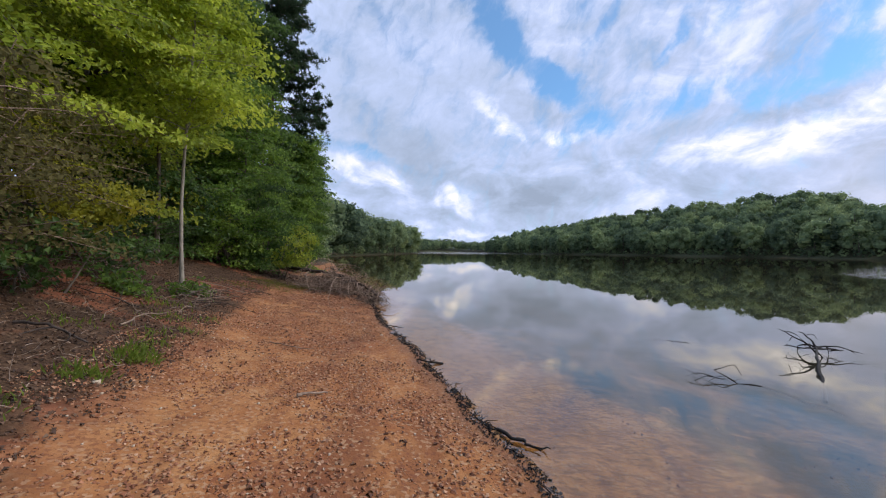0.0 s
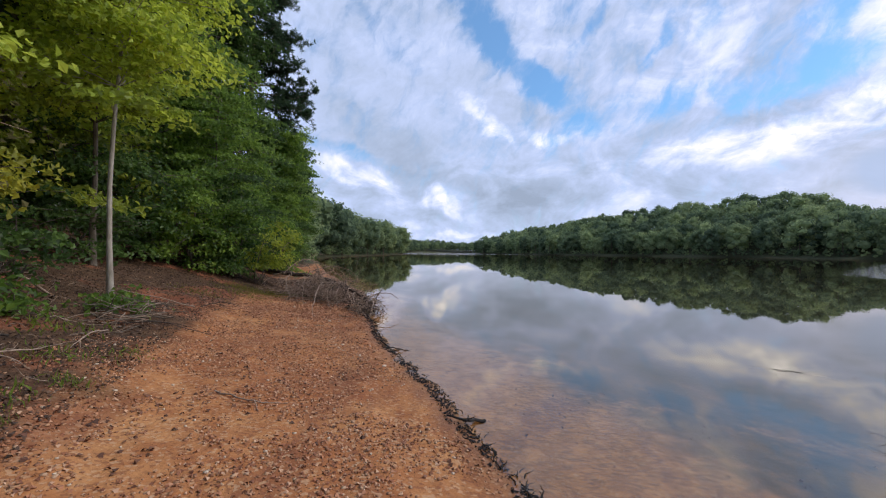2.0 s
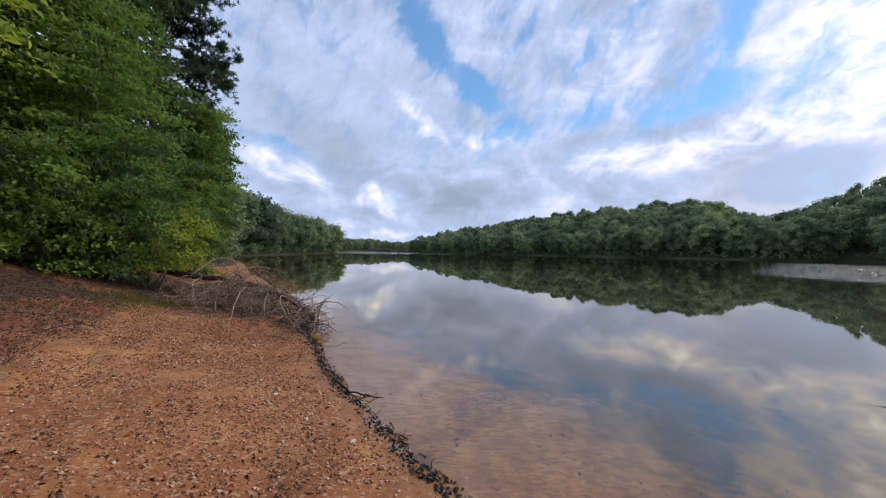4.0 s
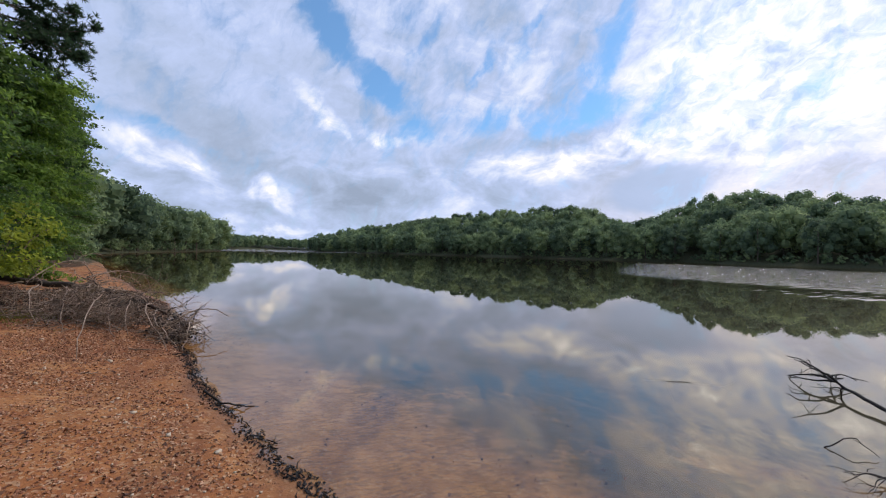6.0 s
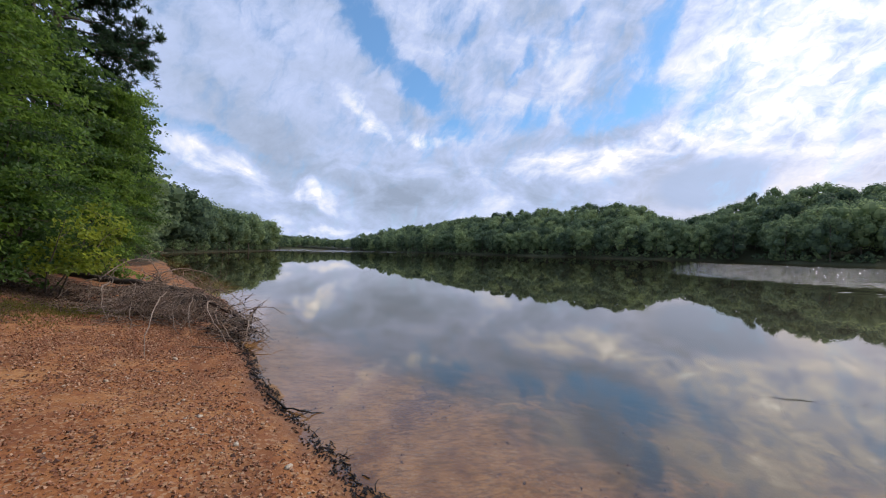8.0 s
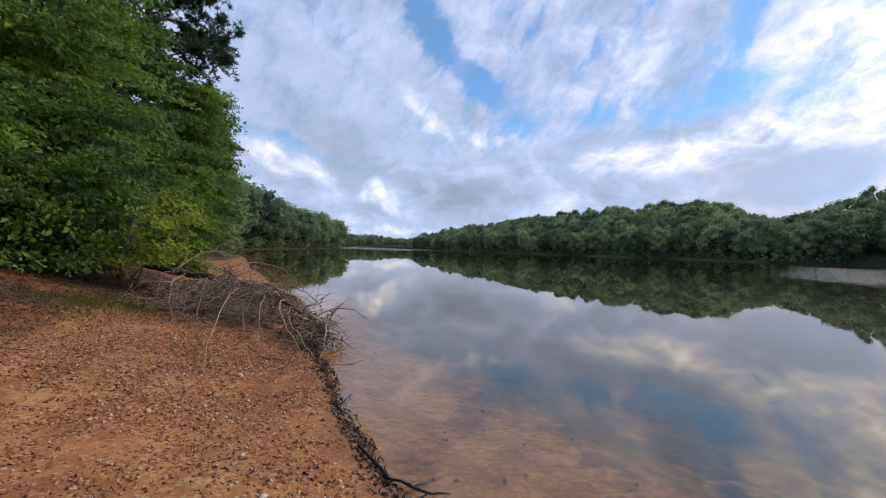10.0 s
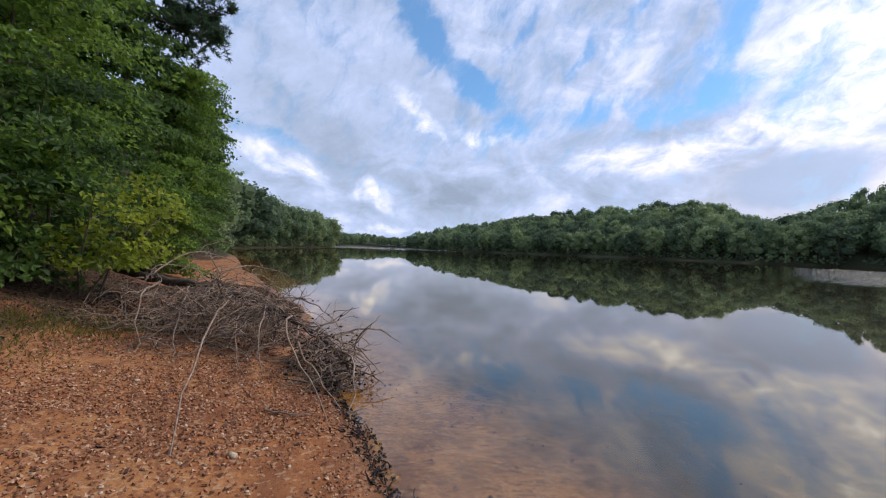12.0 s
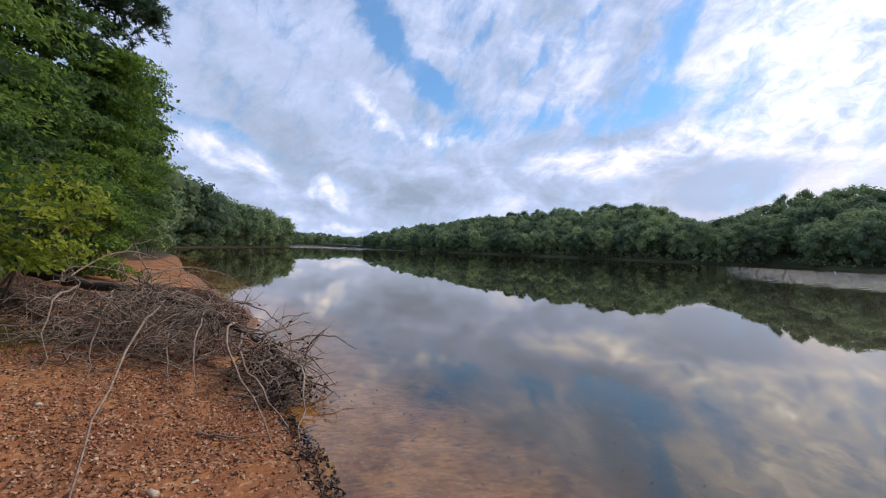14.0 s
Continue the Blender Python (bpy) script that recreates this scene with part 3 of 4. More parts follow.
def spots(seed, x0, x1, y0, y1, gap, d0, d1, keep=None):
    """Tree places on an uneven grid between two distances from the water."""
    rng = np.random.default_rng(seed)
    x, y = np.meshgrid(np.arange(x0, x1, gap), np.arange(y0, y1, gap))
    x, y = (x + rng.uniform(-0.45, 0.45, x.shape) * gap).ravel(), (y + rng.uniform(-0.45, 0.45, y.shape) * gap).ravel()
    d = inland(x, y)
    ok = (d > d0) & (d < d1)
    if keep is not None:
        ok &= keep(x, y)
    x, y = x[ok], y[ok]
    return np.stack([x, y, ground_z(x, y)], 1)


def sampled(p, w, m):
    """m points evenly along a bent line."""
    p = np.asarray(p, float)
    s = np.linspace(0, 1, len(p))
    q = np.linspace(0, 1, m)
    return np.stack([np.interp(q, s, p[:, i]) for i in range(3)], 1)


def limb(rng, start, way, length, sag=0.0, steps=6, wob=0.08):
    """A crooked line from start along way."""
    p, d = [np.array(start, float)], unit(np.array(way, float))
    for i in range(steps):
        d = unit(d + rng.normal(size=3) * wob + np.array([0, 0, -sag]))
        p.append(p[-1] + d * length / steps)
    return np.array(p)


def broadleaf(name, x, y, height, crown_from, radius, label, leaf, bark, seed, clusters=70, per=70, size=0.12, lean=(0, 0), trunk_r=None,
              bias=(0.5, -0.2), category="tree", group="", spread=0.5, stems=1, sink=0.08, flat_=0.34):
    """A leafy tree or shrub: tapering stems, crooked limbs and sprays of single leaves round their ends."""
    rng = np.random.default_rng(seed)
    z = float(ground_z(x, y)) - sink
    ob = thing(name, x, y, z, label, category, group)
    trunk_r = trunk_r or height * 0.011
    wood, tops = Build(), []
    for s in range(stems):
        foot = np.array([rng.normal() * 0.12 * (stems > 1), rng.normal() * 0.12 * (stems > 1), 0])
        out = np.array([lean[0] + rng.normal() * (0.012 if stems == 1 else 0.3), lean[1] + rng.normal() * (0.012 if stems == 1 else 0.3), 1.0])
        line = limb(rng, foot, out, height * (0.95 if stems == 1 else rng.uniform(0.6, 0.95)), 0, 9, 0.022 if stems == 1 else 0.06)
        tops.append(line)
        wood.tube(line, np.linspace(trunk_r, trunk_r * 0.18, 10) * np.r_[1.35, np.ones(9)], 8)
    part("trunk", wood.mesh("trunk", bark, True), ob)
    twigs, cs, ns, ss, hue = Build(), [], [], [], []
    for c in range(clusters):
        line = tops[c % stems]
        f = crown_from + (1 - crown_from) * rng.uniform(0, 1) ** 0.85
        at = line[0] + (sampled(line, None, 40)[min(39, int(f * 39))] - line[0])
        a = rng.uniform(0, 6.28)
        q = (f - crown_from) / max(1e-3, 1 - crown_from)
        reach = radius * (0.35 + 0.65 * math.sin(math.pi * min(1, 0.25 + 0.72 * q)) ** 0.55) * rng.uniform(0.35, 1.08)
        side = np.array([math.cos(a) + bias[0] * 0.6, math.sin(a) + bias[1] * 0.6, rng.uniform(-0.08, 0.5)])
        br = limb(rng, at, side, reach, 0.05, 5, 0.13)
        if c % 2 == 0 or reach > radius * 0.6:
            twigs.tube(br, np.linspace(max(0.007, trunk_r * 0.25), 0.004, 6), 4)
        m = int(per * rng.uniform(0.6, 1.4))
        end = sampled(br, None, 12)[rng.integers(6, 12, m)]
        off = unit(rng.normal(size=(m, 3))) * rng.uniform(0.15, 1, (m, 1)) ** 0.6 * spread * np.array([1, 1, flat_]) * rng.uniform(0.7, 1.25)
        off[:, 2] -= 0.30 * (off[:, :2] @ unit(side[:2]))          # the spray hangs outwards
        cs.append(end + off)
        ns.append(np.array([side[0] * 0.5 + 0.35, side[1] * 0.5 - 0.25, 0.75]) + rng.normal(size=(m, 3)) * 0.75)
        ss.append(rng.uniform(0.6, 1.25, m) * size)
        hue.append(np.full(4 * m, rng.uniform(0, 1)))
    tagged(part("branchwork", twigs.mesh("branchwork", bark, True), ob), kind="stuff")
    v, f = leaf_arrays(rng, np.concatenate(cs), np.concatenate(ns), np.concatenate(ss), 0.66)
    crown = raw_mesh("crown", v, f, leaf)
    crown.attributes.new("spray", "FLOAT", "POINT").data.foreach_set("value", np.concatenate(hue).astype(np.float32))
    part("crown", crown, ob)
    return ob


def pine(x, y, height, label, seed, reach=4.2, bare=0.3):
    """A tall pine: straight trunk, level limbs in whorls, needle tufts at their ends."""
    rng = np.random.default_rng(seed)
    ob = thing("pine_tree", x, y, float(ground_z(x, y)) - 0.1, label, "tree")
    trunk = limb(rng, (0, 0, 0), (0.02, 0, 1), height, 0, 10, 0.015)
    part("trunk", Build().tube(trunk, np.linspace(height * 0.012, 0.03, 11), 9).mesh("trunk", BARK, True), ob)
    wood, cs, al = Build(), [], []
    for i in range(92):
        f = bare + (1 - bare) * (i + rng.uniform(0, 1)) / 92
        at = sampled(trunk, None, 100)[min(99, int(f * 99))]
        a = rng.uniform(0, 6.28)
        if i % 3 == 0:
            a = rng.uniform(-0.9, 0.7)
        ln = reach * (1.05 - 0.75 * ((f - bare) / (1 - bare)) ** 1.3) * rng.uniform(0.55, 1.1)
        br = limb(rng, at, (math.cos(a), math.sin(a), 0.18), ln, 0.035, 7, 0.10)
        wood.tube(br, np.linspace(0.045, 0.012, 8), 5)
        for j in range(int(7 + ln * 5)):
            p = sampled(br, None, 20)[rng.integers(8, 20)]
            tw = limb(rng, p, rng.normal(size=3) * (1, 1, 0.5) + (0, 0, 0.25), rng.uniform(0.25, 0.8), 0.0, 3, 0.12)
            wood.tube(tw, np.linspace(0.012, 0.005, 4), 4)
            m = 42
            e = tw[rng.integers(1, 4, m)]
            d = unit(rng.normal(size=(m, 3)) + (tw[-1] - tw[0]) * 1.3 + (0, 0, 0.25))
            cs.append(e + d * 0.10)
            al.append(d)
    tagged(part("branchwork", wood.mesh("branchwork", BARK, True), ob), kind="stuff")
    cs, al = np.concatenate(cs), np.concatenate(al)
    v, f = leaf_arrays(rng, cs, np.cross(al, rng.normal(size=al.shape)), rng.uniform(0.18, 0.30, len(cs)), 0.15, 0.05, al)
    part("needles", raw_mesh("needles", v, f, NEEDLES), ob)
    return ob


woods("woods_far_shore", "dense green hardwood forest on the hill across the lake", 11,
      spots(21, 30, 260, -20, 470, 7.0, 0.4, 58, lambda x, y: (x > 40) & ((y < 330) | (x < 150))), 15.2, 520, 15, 0.043)
woods("woods_headland", "dense green trees along the curving near bank", 12, spots(22, -75, -4, 74, 300, 5.6, 0.6, 26), 17.4, 620, 16, 0.040)
woods("bushes_far_shore", "low green bushes lining the far bank", 16, spots(26, 40, 150, 0, 440, 2.6, 0.25, 4.0), 3.6, 80, 4, 0.12, "bushes")
woods("bushes_headland", "low green bushes lining the curving near bank", 17, spots(27, -46, -8, 46, 290, 2.6, 0.25, 4.0), 3.4, 100, 4, 0.11, "bushes")
woods("woods_distant_hill", "hazy distant wooded hill closing the lake", 13, spots(23, -160, 220, 430, 1050, 9, 2, 60), 21, 70, 9, 0.10)
# dark leaf colour here holds the shade inside the wood, behind the gaps
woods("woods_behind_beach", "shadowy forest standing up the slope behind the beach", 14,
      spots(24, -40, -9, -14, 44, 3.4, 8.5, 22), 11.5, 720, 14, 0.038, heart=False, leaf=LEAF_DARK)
woods("woods_behind_start", "trees along the bank behind the start of the beach", 15, spots(25, -10, 60, -130, -12, 5.5, 3, 30, lambda x, y: y < -12), 12, 120, 9, 0.065)

# the edge of the wood along the beach
broadleaf("sapling", -5.48, 10.03, 8.6, 0.38, 1.75, "slender pale-barked sapling with yellow-green leaves beside the beach", LEAF_YELLOW, BARK_PALE, 31,
          110, 165, 0.115, (-0.05, 0.0), 0.040, (-0.3, -0.5), spread=0.6, flat_=0.2)
broadleaf("young_tree", -6.9, 7.6, 8.5, 0.28, 2.9, "young tree with bright green leaves at the wood's edge", LEAF_YELLOW, BARK, 32, 110, 190, 0.10, (0.0, 0), 0.07, (0.6, -0.4), spread=0.65, flat_=0.2)
broadleaf("young_tree", -7.6, 12.3, 9.0, 0.34, 2.2, "young tree with yellow-green leaves above the bank", LEAF_YELLOW, BARK, 33, 100, 120, 0.15, (0.0, 0), 0.06, (0.2, -0.5), spread=0.65, flat_=0.2)
broadleaf("young_tree", -7.0, 4.4, 8.0, 0.3, 2.8, "young tree with bright green leaves at the wood's edge", LEAF_GREEN, BARK, 37, 110, 190, 0.095, (0.0, 0), 0.07, (0.5, 0.1), spread=0.65, flat_=0.2)
broadleaf("shrub", -6.35, 7.7, 2.45, 0.5, 1.25, "arching shrub with yellowing leaves over the bank", LEAF_GOLD, BARK, 34, 38, 110, 0.08, (0.25, -0.1), 0.03, (0.8, -0.2), "shrub", stems=3, spread=0.34)
broadleaf("withered_shrub", -5.4, 5.6, 3.8, 0.15, 1.4, "withered brown shrub with thin bare twigs", LEAF_BROWN, DEAD, 35, 130, 60, 0.07, (0.0, 0), 0.025, (0.1, 0), "shrub", stems=6, spread=0.42)
broadleaf("withered_shrub", -4.9, 3.9, 3.6, 0.15, 1.2, "withered brown shrub with thin bare twigs", LEAF_BROWN, DEAD, 36, 90, 60, 0.07, (0.0, 0), 0.025, (0.1, 0), "shrub", stems=5, spread=0.4)
broadleaf("young_tree", -8.3, 17.6, 6.4, 0.25, 1.9, "young tree with layered green leaves above the bank", LEAF_GREEN, BARK, 38, 60, 110, 0.13, (0.05, 0), 0.05, (0.7, -0.4), spread=0.6, flat_=0.16)
for i, (x, y, h) in enumerate(((-10.4, 21.9, 13.5), (-9.8, 22.4, 13.0), (-9.5, 23.6, 14.0))):
    broadleaf("slender_tree", x, y, h, 0.72, 1.7, "slender tree with a pale bare trunk and a high crown", LEAF_DARK, BARK_PALE, 45 + i, 42, 150, 0.15, (0.0, 0.0), 0.085, (0.2, -0.2), "tree", "slender trees in the wood", 0.6, flat_=0.22)
LOW = ((-5.2, 6.9, 1.5, 0.9), (-6.0, 8.8, 1.2, 0.8), (-4.7, 5.2, 1.2, 0.8), (-7.2, 10.2, 1.6, 1.0), (-8.0, 12.2, 1.6, 1.0), (-5.3, 8.6, 0.55, 0.45), (-5.0, 9.7, 0.4, 0.35))
for i, (x, y, h, r) in enumerate(LOW):
    broadleaf("low_shrub", x, y, h, 0.12, r, "low green leafy shrub on the dark bank", LEAF_DARK if h > 1 else LEAF_GREEN, BARK, 40 + i, int(16 * h + 6), 28, 0.09,
              (0.1, -0.1), 0.016, (0.4, -0.3), "shrub", "low shrubs on the bank", 0.3, 4)
broadleaf("bush", -6.1, 16.7, 2.3, 0.2, 0.8, "bush with yellowing leaves beside the fallen tree", LEAF_OLIVE, BARK, 56, 26, 55, 0.10, (0.1, -0.1), 0.02, (0.6, -0.3), "bush", stems=3, spread=0.32)
broadleaf("bush", -6.9, 16.7, 3.1, 0.06, 1.3, "leafy green bush beside the fallen tree", LEAF_DARK, BARK, 50, 60, 70, 0.10, (0.1, -0.1), 0.03, (0.6, -0.4), "bush", stems=4, spread=0.38)
broadleaf("bush", -7.5, 15.6, 3.4, 0.06, 1.5, "dense green bush on the bank", LEAF_GREEN, BARK, 51, 110, 80, 0.11, (0.1, -0.1), 0.04, (0.5, -0.4), "bush", stems=4, spread=0.42)
broadleaf("bush", -8.3, 18.8, 4.2, 0.05, 1.6, "dense dark green bush on the bank", LEAF_DARK, BARK, 53, 110, 80, 0.12, (0.1, -0.1), 0.04, (0.5, -0.4), "bush", stems=4, spread=0.45)
broadleaf("bush", -7.9, 22.3, 3.8, 0.05, 1.4, "light green bush at the water's edge", LEAF_GREEN, BARK, 52, 100, 70, 0.12, (0.1, -0.1), 0.04, (0.5, -0.3), "bush", stems=4, spread=0.42)
broadleaf("bush", -8.7, 13.6, 4.0, 0.05, 1.7, "dense dark green bush on the bank", LEAF_DARK, BARK, 54, 110, 80, 0.12, (0.1, -0.1), 0.04, (0.5, -0.4), "bush", stems=4, spread=0.45)
broadleaf("bush", -10.0, 25.8, 4.0, 0.05, 1.7, "dense dark green bush on the bank", LEAF_DARK, BARK, 55, 100, 70, 0.13, (0.1, -0.1), 0.04, (0.5, -0.4), "bush", stems=4, spread=0.45)
TREES = ((-9.6, 12.5, 12.5, 3.3), (-9.8, 8.5, 12.5, 3.4), (-9.0, 4.0, 12.0, 3.4), (-8.4, 0.5, 11.5, 3.3), (-10.6, 17.3, 13.0, 3.1), (-10.3, 20.8, 8.6, 2.6),
         (-10.6, 24.4, 9.0, 2.6), (-10.9, 29.0, 8.8, 2.8), (-12.0, 33.0, 9.6, 2.9), (-14.0, 38.0, 11.0, 3.2), (-15.8, 43.0, 13.6, 3.5), (-17.6, 48.5, 14.6, 3.6), (-11.8, 15.0, 13.0, 3.4), (-19.4, 54.5, 15.2, 3.9), (-21.6, 61, 15.8, 4.0), (-24.0, 68, 16.2, 4.1), (-26.8, 75.5, 16.6, 4.2))
for i, (x, y, h, r) in enumerate(TREES):
    broadleaf("broadleaf_tree", x, y, h, 0.08, r, "tall dark green broadleaf tree at the wood's edge", LEAF_OLIVE if i in (0, 1, 12) else LEAF_GREEN if i == 5 else (LEAF_DARK, LEAF_GREEN, LEAF_DARK)[i % 3], BARK, 60 + i,
              88, 185, 0.15 if y < 22 else 0.19 if y < 45 else 0.26, (0.03, 0), h * 0.011, (0.6, -0.3), "tree", "trees along the wood's edge", 0.85, flat_=0.17)
pine(-11.2, 27.4, 20.5, "tall dark pine reaching its limbs over the lake", 80, 4.3, 0.40)
pine(-13.6, 21.5, 18.0, "tall dark pine among the broadleaf trees", 81, 3.6, 0.4)

# ---------------------------------------------------------------- the fallen tree


def fallen_tree():
    rng = np.random.default_rng(90)
    ob = thing("fallen_tree", -4.0, 14.3, float(ground_z(-4.0, 14.3)), "fallen dead tree with bare tangled grey branches on shore", "dead tree")
    o = np.array(ob.location)
    stem = sampled([(-6.3, 17.8, 0.92), (-5.6, 17.05, 0.86), (-4.85, 16.35, 0.85), (-4.1, 15.75, 0.82), (-3.67, 15.5, 0.76), (-3.24, 15.3, 0.66), (-2.82, 14.95, 0.5), (-2.36, 14.4, 0.33), (-2.12, 14.0, 0.2), (-2.0, 13.75, 0.1)], None, 32) - o
    stem += rng.normal(size=stem.shape) * 0.012
    part("trunk", Build().tube(stem, np.linspace(0.075, 0.012, 32) * rng.uniform(0.88, 1.12, 32), 9).mesh("trunk", DEAD_DARK, True), ob, "dark cracked trunk")

    def drop(line):
        """Bends a branch so that it lies on the ground where it would sink in."""
        w = line + o
        low_ = ground_z(w[:, 0], w[:, 1]) + 0.012
        w[:, 2] = np.maximum(w[:, 2], np.maximum(low_, -0.05))
        return w - o

    big = (((-3.65, 15.45, 0.76), (-3.5, 14.0, 0.55), (-3.05, 12.05, 0.24)), ((-2.8, 14.9, 0.5), (-2.66, 13.7, 0.5), (-2.24, 12.65, 0.03)),
           ((-2.7, 14.8, 0.45), (-2.5, 13.7, 0.36), (-2.05, 12.9, 0.02)), ((-2.6, 14.7, 0.42), (-2.2, 14.3, 0.36), (-1.76, 13.74, 0.05)),
           ((-2.2, 14.15, 0.26), (-2.0, 13.5, 0.34), (-2.02, 12.84, 0.01)), ((-3.45, 15.4, 0.7), (-3.4, 14.6, 0.5), (-3.12, 13.83, 0.15)),
           ((-3.1, 15.2, 0.62), (-3.0, 14.4, 0.5), (-2.75, 13.5, 0.12)), ((-5.0, 16.5, 0.84), (-4.7, 15.3, 0.7), (-4.23, 14.3, 0.33)),
           ((-5.3, 16.75, 0.86), (-5.6, 16.5, 0.8), (-5.75, 16.2, 0.5)), ((-4.4, 16.0, 0.84), (-4.1, 15.0, 0.6), (-3.75, 14.1, 0.24)),
           ((-5.2, 16.6, 0.86), (-4.7, 17.6, 1.2), (-3.9, 18.0, 0.8)), ((-4.4, 16.0, 0.84), (-3.6, 16.6, 1.05), (-2.9, 16.6, 0.5)),
           ((-5.6, 17.0, 0.9), (-5.3, 16.8, 1.5), (-4.9, 16.9, 1.95)), ((-3.3, 15.3, 0.68), (-2.6, 15.3, 0.72), (-2.1, 14.8, 0.4)),
           ((-2.3, 14.3, 0.3), (-1.9, 14.5, 0.42), (-1.5, 14.3, 0.3)))
    for pts in big:
        p = np.array(pts)
        bend = np.stack([np.polyval(np.polyfit([0, 0.5, 1], p[:, i], 2), np.linspace(0, 1, 12)) for i in range(3)], 1) - o
        bend = drop(bend + np.cumsum(rng.normal(size=bend.shape) * 0.016, 0))
        part("branch", Build().tube(bend, np.linspace(0.015, 0.005, 12), 6).mesh("branch", DEAD, True), ob, "pale weathered branch")
    mid = []
    for i in range(115):
        f = rng.uniform(0.05, 1) ** 0.8
        at = stem[min(31, 8 + int(f * 23))]
        way_ = (rng.normal() * 0.65 - 0.12 * f, rng.normal() * 0.8 - 0.45, rng.uniform(-0.45, 0.75))
        br = drop(limb(rng, at, way_, rng.uniform(0.5, 1.0) * (1.35 - 0.75 * f), 0.12, 8, 0.24))
        if br[-1][0] + o[0] < -4.5 and br[-1][1] + o[1] < 15.4:
            br = br * (1, 1, 1) + np.linspace(0, 1, 9)[:, None] * np.array([0.7, 0.5, 0.1])
        mid.append(br)
        if i < 60:
            part("branch", Build().tube(br, np.linspace(rng.uniform(0.008, 0.014), 0.004, 9), 5).mesh("branch", DEAD if i % 3 else DEAD_DARK, True), ob)
    for i in range(40):
        x, y = rng.uniform(-4.8, -2.8), rng.uniform(14.5, 16.0)
        if inland(x, y) > 0.05 and x + 0.75 * (y - 13.3) < -1.6:
            at = np.array([x, y, float(ground_z(x, y)) + rng.uniform(0.03, 0.42)]) - o
            mid.append(drop(limb(rng, at, (rng.normal(), rng.normal(), rng.uniform(-0.3, 0.3)), rng.uniform(0.35, 0.8), 0.08, 8, 0.3)))
    for i in range(60):
        x, y = rng.uniform(-5.0, -3.4), rng.uniform(15.6, 17.4)
        if inland(x, y) > 0.3:
            at = np.array([x, y, float(ground_z(x, y)) + rng.uniform(0.05, 0.5)]) - o
            mid.append(drop(limb(rng, at, (rng.normal() + 0.2, rng.normal(), rng.uniform(-0.2, 0.4)), rng.uniform(0.4, 0.95), 0.09, 8, 0.26)))
    rest, fine_, dark_ = Build(), Build(), Build()
    for br in mid[60:]:
        rest.tube(br, np.linspace(0.008, 0.003, 9), 4)
    buds = []
    for i in range(2300):
        br = mid[rng.integers(len(mid))]
        at = br[rng.integers(2, 9)]
        tw = drop(limb(rng, at, rng.normal(size=3) * (1, 1, 0.6) + (0.0, -0.3, 0), rng.uniform(0.12, 0.5), 0.06, 5, 0.28))
        if tw[-1][0] + o[0] + 0.3 * (tw[-1][1] + o[1] - 13.5) > -1.85 and i % 4:
            continue
        # every seventh twig is dark: the tangle's inner shade as twig colour
        (fine_ if i % 7 else dark_).tube(tw, np.linspace(0.0055, 0.0022, 6), 4)
        if tw[-1][0] + o[0] > -2.7 and rng.uniform() < 0.35:
            buds.append(tw[-1])
            buds.append(tw[3] + rng.normal(size=3) * 0.01)
    tagged(part("brushwood", rest.mesh("brushwood", DEAD, True), ob), kind="stuff")
    tagged(part("twigwork", fine_.mesh("twigwork", DEAD, True), ob), kind="stuff")
    tagged(part("shade_twigwork", dark_.mesh("shade_twigwork", DEAD_DARK, True), ob, "dark twigs put in for the shade within the tangle"), kind="stuff")
    b = np.array(buds)
    tagged(part("cone_clutter", scatter_lumps("cone_clutter", rng, b, rng.uniform(0.012, 0.03, len(b)), WET_WOOD), ob, "small dark cones"), kind="stuff")


fallen_tree()


def stick(name, points, r, material, label, category="driftwood", seed=0, forks=2, lay=True, group=""):
    """A crooked piece of dead wood with a few forks."""
    rng = np.random.default_rng(seed)
    p = np.array(points, float)
    if lay:
        p[:, 2] += ground_z(p[:, 0], p[:, 1])
    o = p[0].copy()
    ob = thing(name, *o, label, category, group)
    line = sampled(p, None, 10) - o
    line[1:-1] += rng.normal(size=(8, 3)) * 0.012 * np.array([1, 1, 0.3])
    part("stem", Build().tube(line, np.linspace(r, r * 0.45, 10), 6).mesh("stem", material, True), ob)
    for i in range(forks):
        at = line[rng.integers(3, 9)]
        w = unit(line[-1] - line[0]) + rng.normal(size=3) * (0.8, 0.8, 0.15)
        tw = limb(rng, at, w, np.linalg.norm(line[-1]) * rng.uniform(0.25, 0.5), 0.0, 6, 0.2)
        part("twig", Build().tube(tw, np.linspace(r * 0.5, r * 0.2, 7), 5).mesh("twig", material, True), ob)
    return ob


stick("driftwood_stick", [(-1.5, 5.5, 0.02), (-1.39, 5.6, 0.035), (-1.28, 5.72, 0.02)], 0.016, DEAD, "short grey stick lying on the gravel", seed=1, forks=1)
stick("driftwood_stick", [(-0.15, 7.5, 0.02), (-0.32, 7.4, 0.04), (-0.5, 7.5, 0.03)], 0.018, WET_WOOD, "black wet stick at the water's edge", seed=2, forks=3)
stick("driftwood_stick", [(0.32, 5.35, 0.02), (0.5, 5.1, 0.05), (0.62, 5.02, 0.03)], 0.018, WET_WOOD, "black wet stick at the water's edge", seed=3, forks=3)
stick("driftwood_stick", [(-1.5, 10.7, 0.02), (-1.3, 10.3, 0.03), (-1.12, 10.1, 0.05), (-0.95, 10.12, 0.02)], 0.012, WET_WOOD, "black forked branch washed up along the waterline", seed=4, forks=3)
